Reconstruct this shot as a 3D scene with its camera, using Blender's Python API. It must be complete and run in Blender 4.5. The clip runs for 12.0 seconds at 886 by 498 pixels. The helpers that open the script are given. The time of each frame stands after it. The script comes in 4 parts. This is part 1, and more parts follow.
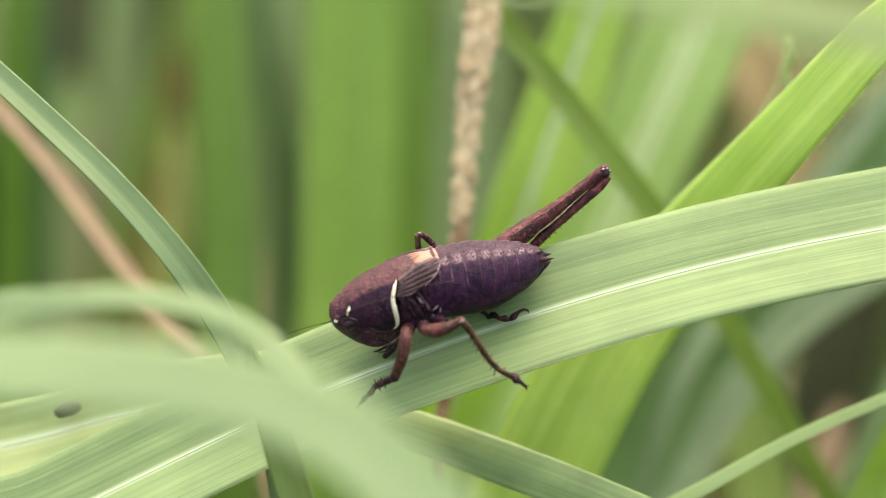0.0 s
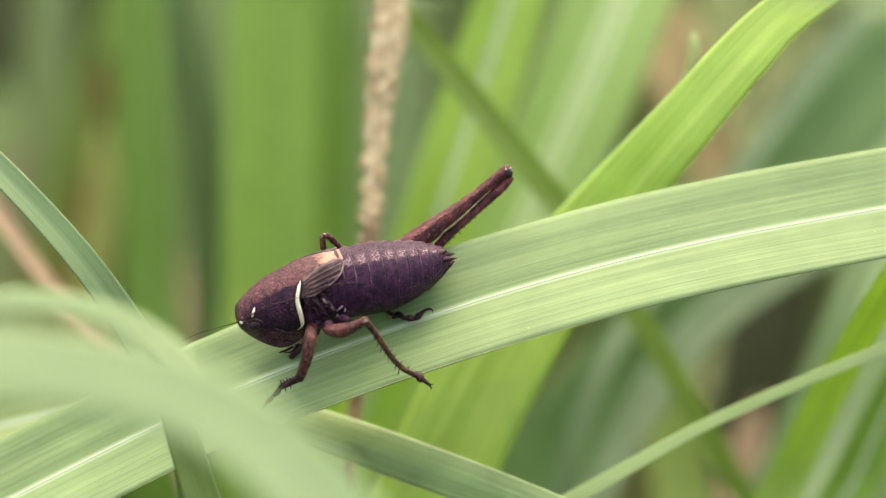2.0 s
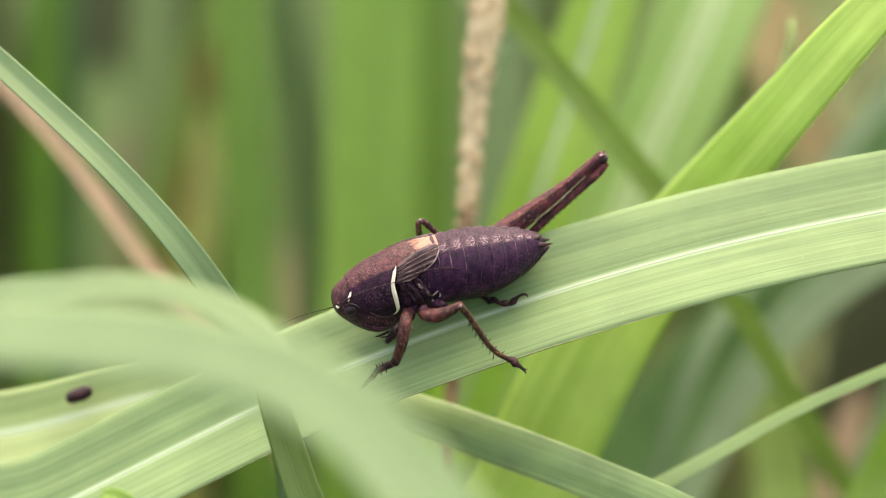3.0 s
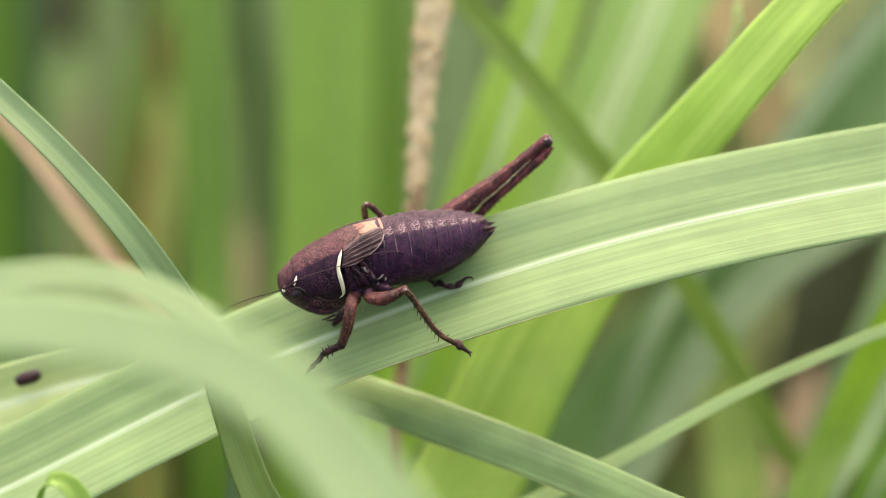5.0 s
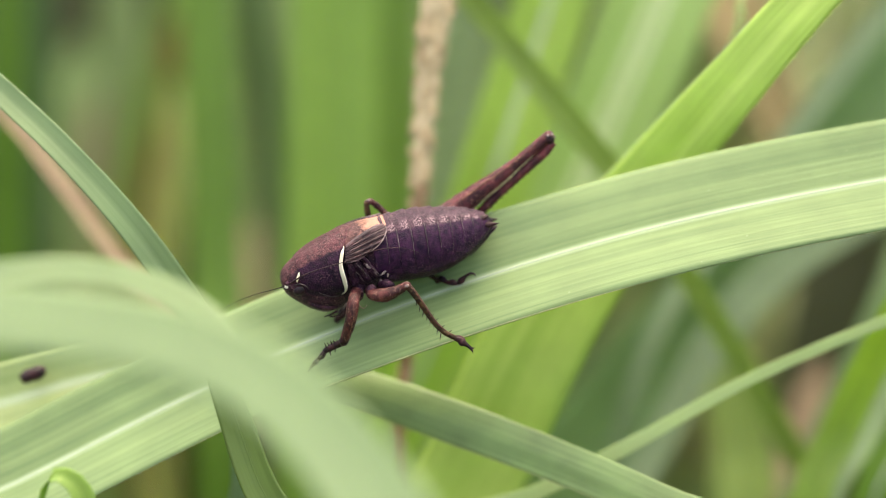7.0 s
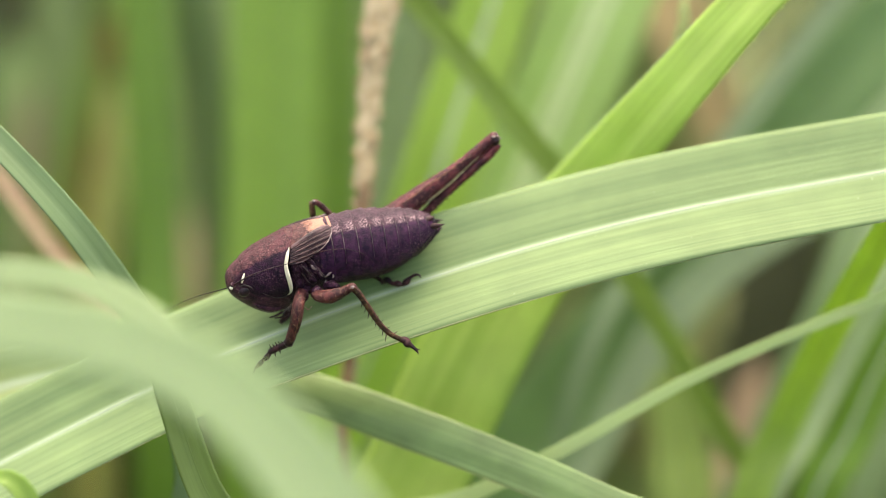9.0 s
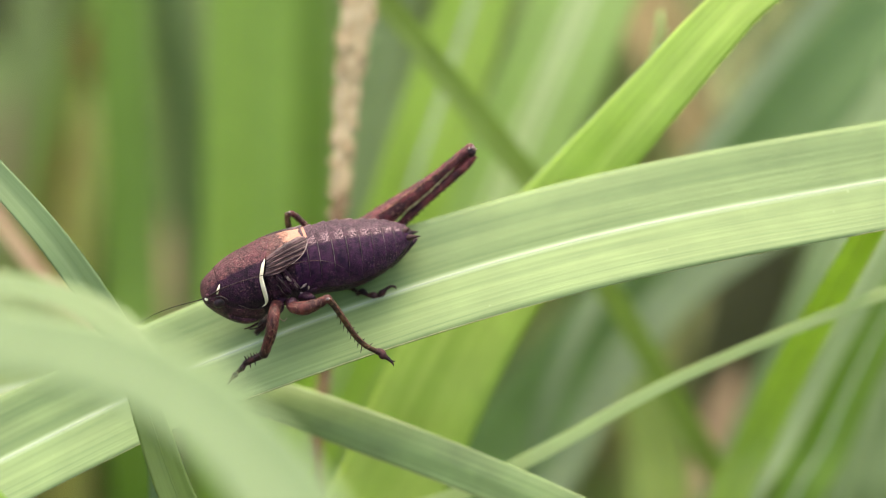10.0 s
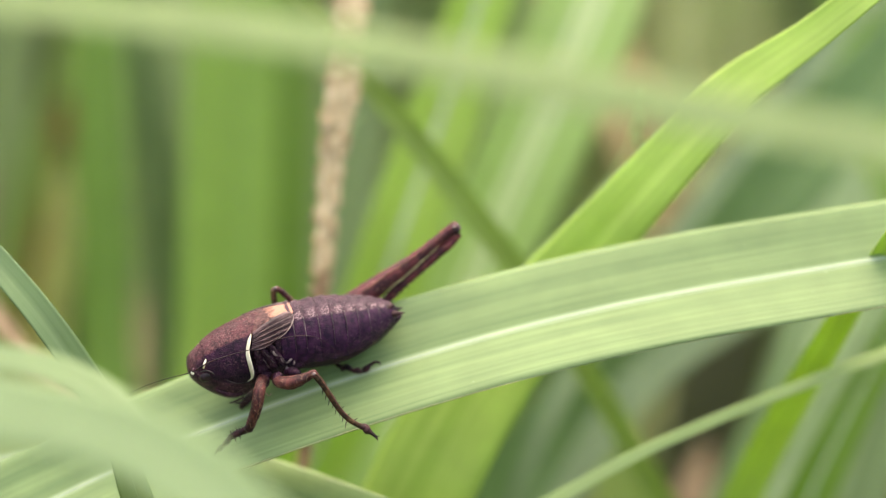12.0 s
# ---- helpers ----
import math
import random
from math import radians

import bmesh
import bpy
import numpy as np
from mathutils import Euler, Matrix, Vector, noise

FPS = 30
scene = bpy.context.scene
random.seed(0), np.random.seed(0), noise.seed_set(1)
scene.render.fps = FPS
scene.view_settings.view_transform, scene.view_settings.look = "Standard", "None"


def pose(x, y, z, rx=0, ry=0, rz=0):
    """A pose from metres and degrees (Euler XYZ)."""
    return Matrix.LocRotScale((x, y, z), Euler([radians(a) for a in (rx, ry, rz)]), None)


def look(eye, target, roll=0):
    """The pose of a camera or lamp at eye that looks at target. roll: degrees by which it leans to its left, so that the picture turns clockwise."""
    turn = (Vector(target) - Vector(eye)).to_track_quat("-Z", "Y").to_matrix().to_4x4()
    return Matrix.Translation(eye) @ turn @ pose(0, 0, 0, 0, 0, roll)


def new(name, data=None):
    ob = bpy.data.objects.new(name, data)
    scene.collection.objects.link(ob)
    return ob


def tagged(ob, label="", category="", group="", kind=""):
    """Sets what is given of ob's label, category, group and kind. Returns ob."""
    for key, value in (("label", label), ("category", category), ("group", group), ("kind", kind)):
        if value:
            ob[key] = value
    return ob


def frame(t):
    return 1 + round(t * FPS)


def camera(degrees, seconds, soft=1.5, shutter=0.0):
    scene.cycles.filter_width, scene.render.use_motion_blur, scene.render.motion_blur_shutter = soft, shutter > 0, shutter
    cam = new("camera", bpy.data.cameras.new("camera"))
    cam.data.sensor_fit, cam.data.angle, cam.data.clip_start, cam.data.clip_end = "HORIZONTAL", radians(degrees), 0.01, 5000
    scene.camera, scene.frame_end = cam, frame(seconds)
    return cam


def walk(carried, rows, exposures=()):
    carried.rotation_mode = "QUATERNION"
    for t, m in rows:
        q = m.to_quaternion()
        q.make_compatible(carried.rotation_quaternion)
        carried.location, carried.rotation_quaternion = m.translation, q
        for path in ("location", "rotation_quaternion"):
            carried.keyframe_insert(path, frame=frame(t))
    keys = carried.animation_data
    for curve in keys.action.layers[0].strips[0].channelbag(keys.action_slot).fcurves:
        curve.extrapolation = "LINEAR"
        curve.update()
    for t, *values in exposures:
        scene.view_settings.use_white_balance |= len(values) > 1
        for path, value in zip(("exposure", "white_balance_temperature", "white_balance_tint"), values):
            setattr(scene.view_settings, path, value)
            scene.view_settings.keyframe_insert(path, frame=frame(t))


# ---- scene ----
# A dark bush-cricket on a leaf of tall grass. Shapes are given in millimetres round a point
# HEIGHT metres over the ground; link() turns them into metres.
HEIGHT = 0.38
ORIGIN = Vector((0, 0, HEIGHT))
cam = camera(22, 12.0, soft=0.95)
cam.data.dof.use_dof = True
cam.data.dof.focus_distance = 0.1685
cam.data.dof.aperture_fstop = 12.0
PATH = [
    (0.0, -0.00705, -0.16082, 0.43068, 73.1611, -1.0627, -0.6599),
    (0.5, -0.00668, -0.16086, 0.43097, 73.2921, -1.0486, -0.8389),
    (1.0, -0.00532, -0.16117, 0.43064, 73.5796, -0.9889, -0.7604),
    (1.5, -0.00443, -0.16197, 0.43092, 73.1127, -0.8785, -1.1010),
    (2.0, -0.00337, -0.16242, 0.43110, 73.2235, -0.8883, -1.9079),
    (2.5, -0.00245, -0.16300, 0.43098, 73.5175, -0.6929, -1.8331),
    (2.7, -0.00245, -0.16332, 0.43111, 73.2128, -0.1510, 0.7766),
    (4.3, -0.00083, -0.16344, 0.43308, 72.3844, -0.4922, 0.4708),
    (4.5, -0.00073, -0.16344, 0.43338, 72.3070, -0.1341, 0.6022),
    (5.0, -0.00007, -0.16396, 0.43295, 71.9902, -0.2491, 0.1298),
    (5.5, 0.00000, -0.16358, 0.43315, 72.0000, 0.0001, -0.0000),
    (6.0, 0.00036, -0.16417, 0.43328, 72.5781, 0.1187, 0.4053),
    (6.5, 0.00055, -0.16429, 0.43292, 71.9646, 0.1574, 0.3494),
    (6.7, 0.00070, -0.16453, 0.43290, 71.9020, 0.0365, 0.3423),
    (8.3, 0.00126, -0.16356, 0.43316, 72.5128, 0.0244, 0.7841),
    (8.5, 0.00090, -0.16381, 0.43319, 72.5145, -0.2813, 0.2230),
    (9.0, -0.00011, -0.16416, 0.43348, 71.7877, -0.6618, -1.1357),
    (9.5, 0.00054, -0.16412, 0.43376, 72.3967, -1.1385, -1.6263),
    (10.0, -0.00002, -0.16372, 0.43422, 71.8062, -0.9981, -1.6361),
    (10.5, -0.00129, -0.16400, 0.43485, 71.8287, -1.2070, -1.5549),
    (11.0, -0.00165, -0.16489, 0.43443, 73.1804, -1.2285, -2.1374),
    (11.5, -0.00275, -0.16528, 0.43450, 73.3213, -1.6541, -2.2950),
    (12.0, -0.00242, -0.16567, 0.43451, 73.8550, -1.8411, -2.5897),
]
walk(cam, [(t, pose(*p)) for t, *p in PATH], exposures=((0.0, 1.99, 8700, 3), (12.0, 1.99, 8700, 3)))

# ---- light: bright, thinly overcast day ----
sky = bpy.data.worlds.new("sky")
scene.world = sky
sky.use_nodes = True
wn = sky.node_tree
tex = wn.nodes.new("ShaderNodeTexSky")
tex.sky_type = "NISHITA"
tex.sun_disc = False
tex.sun_elevation = radians(77)
tex.sun_rotation = radians(22)
tex.dust_density = 4.0
wn.links.new(tex.outputs[0], wn.nodes["Background"].inputs[0])
wn.nodes["Background"].inputs[1].default_value = 0.15
sun = new("sun", bpy.data.lights.new("sun", "SUN"))
sun.data.energy = 1.3
sun.data.angle = radians(105)
sun.data.color = (1.0, 0.985, 0.95)
sun.matrix_world = look((0.12, 0.30, 1.4), (0, 0, 0))


# ---- materials ----
def nodes_of(name):
    m = bpy.data.materials.new(name)
    m.use_nodes = True
    nt = m.node_tree
    return m, nt, nt.nodes["Principled BSDF"], nt.nodes["Material Output"]


def node(nt, kind, **values):
    n = nt.nodes.new(kind)
    for key, v in values.items():
        if key in n.inputs:
            n.inputs[key].default_value = v
    return n


def ramp(nt, fac, stops):
    r = nt.nodes.new("ShaderNodeValToRGB")
    e = r.color_ramp.elements
    while len(e) < len(stops):
        e.new(0.5)
    for el, (p, c) in zip(e, stops):
        el.position, el.color = p, (*c, 1)
    nt.links.new(fac, r.inputs[0])
    return r.outputs[0]


def mix(nt, a, b, fac, kind="MIX"):
    n = nt.nodes.new("ShaderNodeMix")
    n.data_type, n.blend_type = "RGBA", kind
    for sock, v in ((n.inputs[0], fac), (n.inputs[6], a), (n.inputs[7], b)):
        if isinstance(v, (int, float)):
            sock.default_value = v
        elif isinstance(v, tuple):
            sock.default_value = (*v, 1)
        else:
            nt.links.new(v, sock)
    return n.outputs[2]


def half_of(nt, sock, plus=0.0):
    n = nt.nodes.new("ShaderNodeMath")
    n.operation = "MULTIPLY_ADD"
    n.inputs[1].default_value = 0.5
    n.inputs[2].default_value = plus
    nt.links.new(sock, n.inputs[0])
    return n.outputs[0]


def leaf_material(name, dark, light, veins=5.0, glow=0.35, rough=0.42, spots=0.15, island=0.0, tan=None, run=0.012, keel=0.0, keel_mix=0.4, keel_colour=(0.50, 0.62, 0.44), flecks=False, lines=0.06, bands=(0.34, 0.68), relief=0.25):
    """A grass leaf: parallel veins across its width, mottling along it, light passing through."""
    m, nt, bsdf, out = nodes_of(name)
    L = nt.links.new
    uv = nt.nodes.new("ShaderNodeUVMap")
    mp = nt.nodes.new("ShaderNodeMapping")
    mp.inputs["Scale"].default_value = (1.0, run, 1.0)
    L(uv.outputs[0], mp.inputs[0])
    broad = node(nt, "ShaderNodeTexNoise", Scale=veins * 0.16, Detail=2.0)
    fine = node(nt, "ShaderNodeTexNoise", Scale=veins, Detail=4.0, Roughness=0.7)
    L(mp.outputs[0], broad.inputs["Vector"])
    L(mp.outputs[0], fine.inputs["Vector"])
    ma = nt.nodes.new("ShaderNodeMath")
    ma.operation = "MULTIPLY_ADD"
    L(fine.outputs[0], ma.inputs[0])
    ma.inputs[1].default_value = 0.52
    half = nt.nodes.new("ShaderNodeMath")
    half.operation = "MULTIPLY"
    half.inputs[1].default_value = 0.63
    L(broad.outputs[0], half.inputs[0])
    L(half.outputs[0], ma.inputs[2])
    col = ramp(nt, ma.outputs[0], [(bands[0], dark), (bands[1], light)])
    split = nt.nodes.new("ShaderNodeSeparateXYZ")
    L(uv.outputs[0], split.inputs[0])
    freq = nt.nodes.new("ShaderNodeMath")
    freq.operation = "MULTIPLY_ADD"
    L(split.outputs[0], freq.inputs[0])
    freq.inputs[1].default_value = 2 * math.pi / 0.62
    warp = nt.nodes.new("ShaderNodeMath")
    warp.operation = "MULTIPLY"
    warp.inputs[1].default_value = 5.0
    L(broad.outputs[0], warp.inputs[0])
    L(warp.outputs[0], freq.inputs[2])
    sine = nt.nodes.new("ShaderNodeMath")
    sine.operation = "SINE"
    L(freq.outputs[0], sine.inputs[0])
    vein = ramp(nt, half_of(nt, sine.outputs[0], 0.5), [(0.0, (1 - lines,) * 3), (0.55, (1.0, 1.0, 1.0))])
    col = mix(nt, col, vein, 1.0, "MULTIPLY")
    geo = nt.nodes.new("ShaderNodeNewGeometry")
    blot = node(nt, "ShaderNodeTexNoise", Scale=260.0, Detail=3.0)
    L(geo.outputs["Position"], blot.inputs["Vector"])
    shade = ramp(nt, blot.outputs[0], [(0.3, (1 - spots,) * 3), (0.7, (1.0, 1.0, 1.0))])
    col = mix(nt, col, shade, 1.0, "MULTIPLY")
    if keel:
        sx = nt.nodes.new("ShaderNodeSeparateXYZ")
        L(uv.outputs[0], sx.inputs[0])
        ab = nt.nodes.new("ShaderNodeMath")
        ab.operation = "ABSOLUTE"
        L(sx.outputs[0], ab.inputs[0])
        near = nt.nodes.new("ShaderNodeMapRange")
        near.interpolation_type = "SMOOTHSTEP"
        L(ab.outputs[0], near.inputs[0])
        near.inputs[1].default_value, near.inputs[2].default_value = keel * 0.3, keel
        near.inputs[3].default_value, near.inputs[4].default_value = keel_mix, 0.0
        col = mix(nt, col, keel_colour, near.outputs[0])
    if flecks:
        fl = node(nt, "ShaderNodeTexNoise", Scale=2300.0, Detail=1.0)
        L(geo.outputs["Position"], fl.inputs["Vector"])
        col = mix(nt, col, (0.42, 0.52, 0.34), ramp(nt, fl.outputs[0], [(0.79, (0, 0, 0)), (0.84, (0.45, 0.45, 0.45))]))
        col = mix(nt, col, (0.12, 0.16, 0.06), ramp(nt, fl.outputs[0], [(0.17, (0.5, 0.5, 0.5)), (0.22, (0, 0, 0))]))
    if tan:
        far = node(nt, "ShaderNodeTexNoise", Scale=38.0, Detail=2.0)
        L(geo.outputs["Position"], far.inputs["Vector"])
        col = mix(nt, col, tan, ramp(nt, far.outputs[0], [(0.56, (0, 0, 0)), (0.7, (0.8, 0.8, 0.8))]))
    if island:
        hsv = node(nt, "ShaderNodeHueSaturation")
        rnd = nt.nodes.new("ShaderNodeMapRange")
        L(geo.outputs["Random Per Island"], rnd.inputs[0])
        rnd.inputs[3].default_value, rnd.inputs[4].default_value = 1 - island, 1 + island
        L(rnd.outputs[0], hsv.inputs["Value"])
        L(col, hsv.inputs["Color"])
        col = hsv.outputs[0]
    L(col, bsdf.inputs["Base Color"])
    bsdf.inputs["Roughness"].default_value = rough
    bump = node(nt, "ShaderNodeBump", Strength=relief, Distance=0.0001)
    L(fine.outputs[0], bump.inputs["Height"])
    L(bump.outputs[0], bsdf.inputs["Normal"])
    tr = nt.nodes.new("ShaderNodeBsdfTranslucent")
    L(mix(nt, col, (0.95, 1.0, 0.78), 1.0, "MULTIPLY"), tr.inputs[0])
    ms = nt.nodes.new("ShaderNodeMixShader")
    ms.inputs[0].default_value = glow
    L(bsdf.outputs[0], ms.inputs[1])
    L(tr.outputs[0], ms.inputs[2])
    L(ms.outputs[0], out.inputs[0])
    return m


def skin_material(name, dark, light, scale=900.0, rough=0.4, bump=0.3, lo=0.42, hi=0.66, speck=None, speck_at=0.68, gloss=0.5):
    """Mottled, finely pitted shell."""
    m, nt, bsdf, out = nodes_of(name)
    L = nt.links.new
    tc = nt.nodes.new("ShaderNodeTexCoord")
    n1 = node(nt, "ShaderNodeTexNoise", Scale=scale, Detail=5.0, Roughness=0.65)
    n2 = node(nt, "ShaderNodeTexNoise", Scale=scale * 7.0, Detail=3.0)
    L(tc.outputs["Object"], n1.inputs["Vector"])
    L(tc.outputs["Object"], n2.inputs["Vector"])
    col = ramp(nt, n1.outputs[0], [(lo, dark), (hi, light)])
    if speck:
        col = mix(nt, col, speck, ramp(nt, n2.outputs[0], [(speck_at - 0.04, (0, 0, 0)), (speck_at + 0.03, (0.85, 0.85, 0.85))]))
    L(col, bsdf.inputs["Base Color"])
    bsdf.inputs["Roughness"].default_value = rough
    bsdf.inputs["Specular IOR Level"].default_value = gloss
    b = node(nt, "ShaderNodeBump", Strength=bump, Distance=0.0001)
    L(n2.outputs[0], b.inputs["Height"])
    L(b.outputs[0], bsdf.inputs["Normal"])
    return m


FRESH = leaf_material("leaf_fresh", (0.31, 0.48, 0.085), (0.46, 0.63, 0.16), glow=0.5)
YELLOW = leaf_material("leaf_yellow_green", (0.362, 0.535, 0.110), (0.555, 0.712, 0.222), glow=0.5, run=0.03, lines=0.05, bands=(0.32, 0.70), spots=0.12, relief=0.3)
MAIN = leaf_material("leaf_pale_top", (0.137, 0.226, 0.096), (0.232, 0.338, 0.153), lines=0.07, veins=5.0, glow=0.3, rough=0.6, run=0.012, keel=0.4, keel_mix=0.5, flecks=True, bands=(0.40, 0.66), relief=0.45)
MID = leaf_material("leaf_green", (0.20, 0.35, 0.062), (0.28, 0.44, 0.10), glow=0.5, spots=0.1)
GRASS = leaf_material("leaf_grass", (0.15, 0.30, 0.035), (0.24, 0.40, 0.07), glow=0.45)
GREY = leaf_material("leaf_grey_green", (0.145, 0.225, 0.10), (0.25, 0.345, 0.165), glow=0.4)
DULL = leaf_material("leaf_dull_mottled", (0.20, 0.32, 0.115), (0.37, 0.50, 0.23), glow=0.4, bands=(0.36, 0.68), spots=0.3, lines=0.05)
THORN = leaf_material("leaf_blue_green_smooth", (0.165, 0.265, 0.125), (0.225, 0.325, 0.165), glow=0.4, lines=0.02, spots=0.1)
JADE = leaf_material("leaf_jade", (0.13, 0.245, 0.088), (0.195, 0.32, 0.130), glow=0.4)
LEAN = leaf_material("leaf_leaning", (0.38, 0.53, 0.13), (0.51, 0.66, 0.21), glow=0.5)
RIBBED = leaf_material("leaf_sage_ribbed", (0.25, 0.35, 0.14), (0.38, 0.48, 0.225), glow=0.4, keel=0.6, keel_mix=0.7, bands=(0.36, 0.68))
SAGE = leaf_material("leaf_sage", (0.26, 0.36, 0.15), (0.38, 0.48, 0.225), glow=0.4)
LIGHTRIB = leaf_material("leaf_light_ribbed", (0.38, 0.53, 0.19), (0.50, 0.65, 0.28), spots=0.06, glow=0.45, keel=1.7, keel_mix=1.0, keel_colour=(0.82, 0.87, 0.66))
BLUE = leaf_material("leaf_blue_green", (0.30, 0.41, 0.21), (0.42, 0.54, 0.31), glow=0.35)
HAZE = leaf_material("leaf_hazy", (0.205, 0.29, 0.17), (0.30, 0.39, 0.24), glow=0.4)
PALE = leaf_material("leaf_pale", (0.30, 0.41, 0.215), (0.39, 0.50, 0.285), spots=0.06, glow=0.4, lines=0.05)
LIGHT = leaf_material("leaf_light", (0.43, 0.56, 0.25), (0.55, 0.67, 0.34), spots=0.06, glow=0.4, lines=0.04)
RUST = leaf_material("leaf_rust", (0.24, 0.13, 0.05), (0.46, 0.27, 0.11), glow=0.4, rough=0.7, spots=0.5)
OLIVE = leaf_material("leaf_olive", (0.26, 0.37, 0.095), (0.35, 0.47, 0.14), glow=0.45)
DEEP = leaf_material("leaf_deep", (0.125, 0.20, 0.05), (0.19, 0.28, 0.085), glow=0.4)
DRY = leaf_material("leaf_dry", (0.42, 0.27, 0.18), (0.62, 0.44, 0.32), glow=0.3, rough=0.7)
STRAWLEAF = leaf_material("leaf_straw", (0.27, 0.20, 0.095), (0.42, 0.32, 0.165), glow=0.35, rough=0.7)
FAR = leaf_material("leaf_far", (0.20, 0.28, 0.11), (0.38, 0.47, 0.22), glow=0.5, island=0.4, tan=(0.27, 0.20, 0.11))
WITHERED = leaf_material("leaf_withered", (0.15, 0.20, 0.07), (0.33, 0.32, 0.14), glow=0.4, rough=0.7, island=0.4)
RIB = leaf_material("midrib_pale", (0.36, 0.44, 0.33), (0.50, 0.58, 0.47), veins=9.0, glow=0.2, rough=0.6, spots=0.1)
DRYEDGE = leaf_material("dry_margin", (0.30, 0.30, 0.15), (0.50, 0.50, 0.29), glow=0.2, rough=0.7)
SOIL = skin_material("soil", (0.05, 0.065, 0.022), (0.13, 0.15, 0.06), scale=14.0, rough=0.9, bump=0.8)
STEM = skin_material("stem_brown", (0.17, 0.095, 0.055), (0.36, 0.23, 0.14), scale=700.0, rough=0.8, bump=0.7)
STRAW = skin_material("straw", (0.36, 0.265, 0.165), (0.60, 0.48, 0.335), scale=900.0, rough=0.8, bump=0.7)
LEGDARK = skin_material("leg_dark", (0.008, 0.0025, 0.007), (0.05, 0.013, 0.019), scale=1800.0, bump=0.6, gloss=0.25)
CREAM = skin_material("cream", (0.62, 0.55, 0.46), (0.8, 0.75, 0.66), scale=500.0, rough=0.5)
TAN = skin_material("tan_patch", (0.30, 0.18, 0.14), (0.55, 0.42, 0.36), scale=1500.0, rough=0.5, speck=(0.12, 0.06, 0.05))
EDGE = skin_material("tergite_edge", (0.015, 0.008, 0.014), (0.15, 0.105, 0.125), scale=1500.0, rough=0.5, lo=0.47, hi=0.64)
MARK = skin_material("pale_mark", (0.13, 0.085, 0.105), (0.38, 0.29, 0.30), scale=2500.0, rough=0.6)


def coat_material(name, back, side, line=0.79, soft=0.03, front=0.0, dense=0.0, tan_from=None, spots=None, speck=(0.30, 0.155, 0.165), side_speck=(0.20, 0.10, 0.14), fray=0.10):
    """The cricket's shell, by the angle round its body: a mottled back with a sharp edge against dark, sparsely
    speckled flanks; part of that step is skylight and shade put into the colours. front: the back's colour comes
    down over the brow; tan_from: the back pales past this x; spots: pale marks beside the back near each plate's hind
    edge."""
    m, nt, bsdf, out = nodes_of(name)
    L = nt.links.new

    def math_node(kind, a, b=0.0, c=0.0):
        n = nt.nodes.new("ShaderNodeMath")
        n.operation = kind
        for sock, v in zip(n.inputs, (a, b, c)):
            if isinstance(v, (int, float)):
                sock.default_value = v
            else:
                L(v, sock)
        return n.outputs[0]

    def between(v, lo, hi, a=0.0, b=1.0):
        n = nt.nodes.new("ShaderNodeMapRange")
        L(v, n.inputs[0])
        for i, x in zip((1, 2, 3, 4), (lo, hi, a, b)):
            n.inputs[i].default_value = x
        return n.outputs[0]

    tc = nt.nodes.new("ShaderNodeTexCoord")
    tones = [node(nt, "ShaderNodeTexNoise", Scale=s, Detail=d, Roughness=0.65) for s, d in ((420.0, 2.0), (1900.0, 5.0), (8200.0, 4.0), (19000.0, 2.0))]
    for t in tones:
        L(tc.outputs["Object"], t.inputs["Vector"])
    wide, mid, fine, pits = (t.outputs[0] for t in tones)
    uv = nt.nodes.new("ShaderNodeUVMap")
    su = nt.nodes.new("ShaderNodeSeparateXYZ")
    L(uv.outputs[0], su.inputs[0])
    up = math_node("SINE", su.outputs[0])
    edge = math_node("MULTIPLY_ADD", math_node("SUBTRACT", mid, 0.5), fray * 2, up)
    if front:
        edge = math_node("ADD", edge, between(su.outputs[1], 0.05, 0.75, front, 0.0))
    is_back = between(edge, line - soft, line + soft)

    top = mix(nt, ramp(nt, mid, [(0.36, back[0]), (0.64, back[1])]), speck, ramp(nt, fine, [(0.52, (0, 0, 0)), (0.72, (0.75, 0.75, 0.75))]))
    top = mix(nt, top, back[0], ramp(nt, fine, [(0.34, (0.8, 0.8, 0.8)), (0.44, (0, 0, 0))]))
    if tan_from:
        pale = math_node("ADD", between(su.outputs[1], tan_from, tan_from + 2.3, -0.42, 0.34), mid)
        top = mix(nt, top, (0.43, 0.215, 0.165), ramp(nt, math_node("MULTIPLY_ADD", fine, 0.35, pale), [(0.58, (0, 0, 0)), (0.88, (1, 1, 1))]))
    if spots:
        band = math_node("MULTIPLY", between(up, spots[0], spots[0] + 0.03), between(up, spots[1], spots[1] + 0.05, 1.0, 0.0))
        band = math_node("MULTIPLY", band, math_node("MULTIPLY", between(su.outputs[1], 0.42, 0.62), between(su.outputs[1], 0.9, 0.96, 1.0, 0.0)))
        top = mix(nt, top, (0.30, 0.20, 0.235), math_node("MULTIPLY", band, between(fine, 0.44, 0.60)))
    low = ramp(nt, mid, [(0.38, side[0]), (0.68, side[1])])
    sparse = math_node("MULTIPLY", between(fine, 0.56, 0.70), between(wide, 0.44 - dense, 0.58 - dense))
    low = mix(nt, low, side_speck, math_node("MULTIPLY", sparse, between(up, 0.55, 0.2, 0.25, 1.0)))
    L(mix(nt, low, top, is_back), bsdf.inputs["Base Color"])
    bsdf.inputs["Roughness"].default_value = 0.38
    bsdf.inputs["Specular IOR Level"].default_value = 0.15
    b = node(nt, "ShaderNodeBump", Strength=0.8, Distance=0.00012)
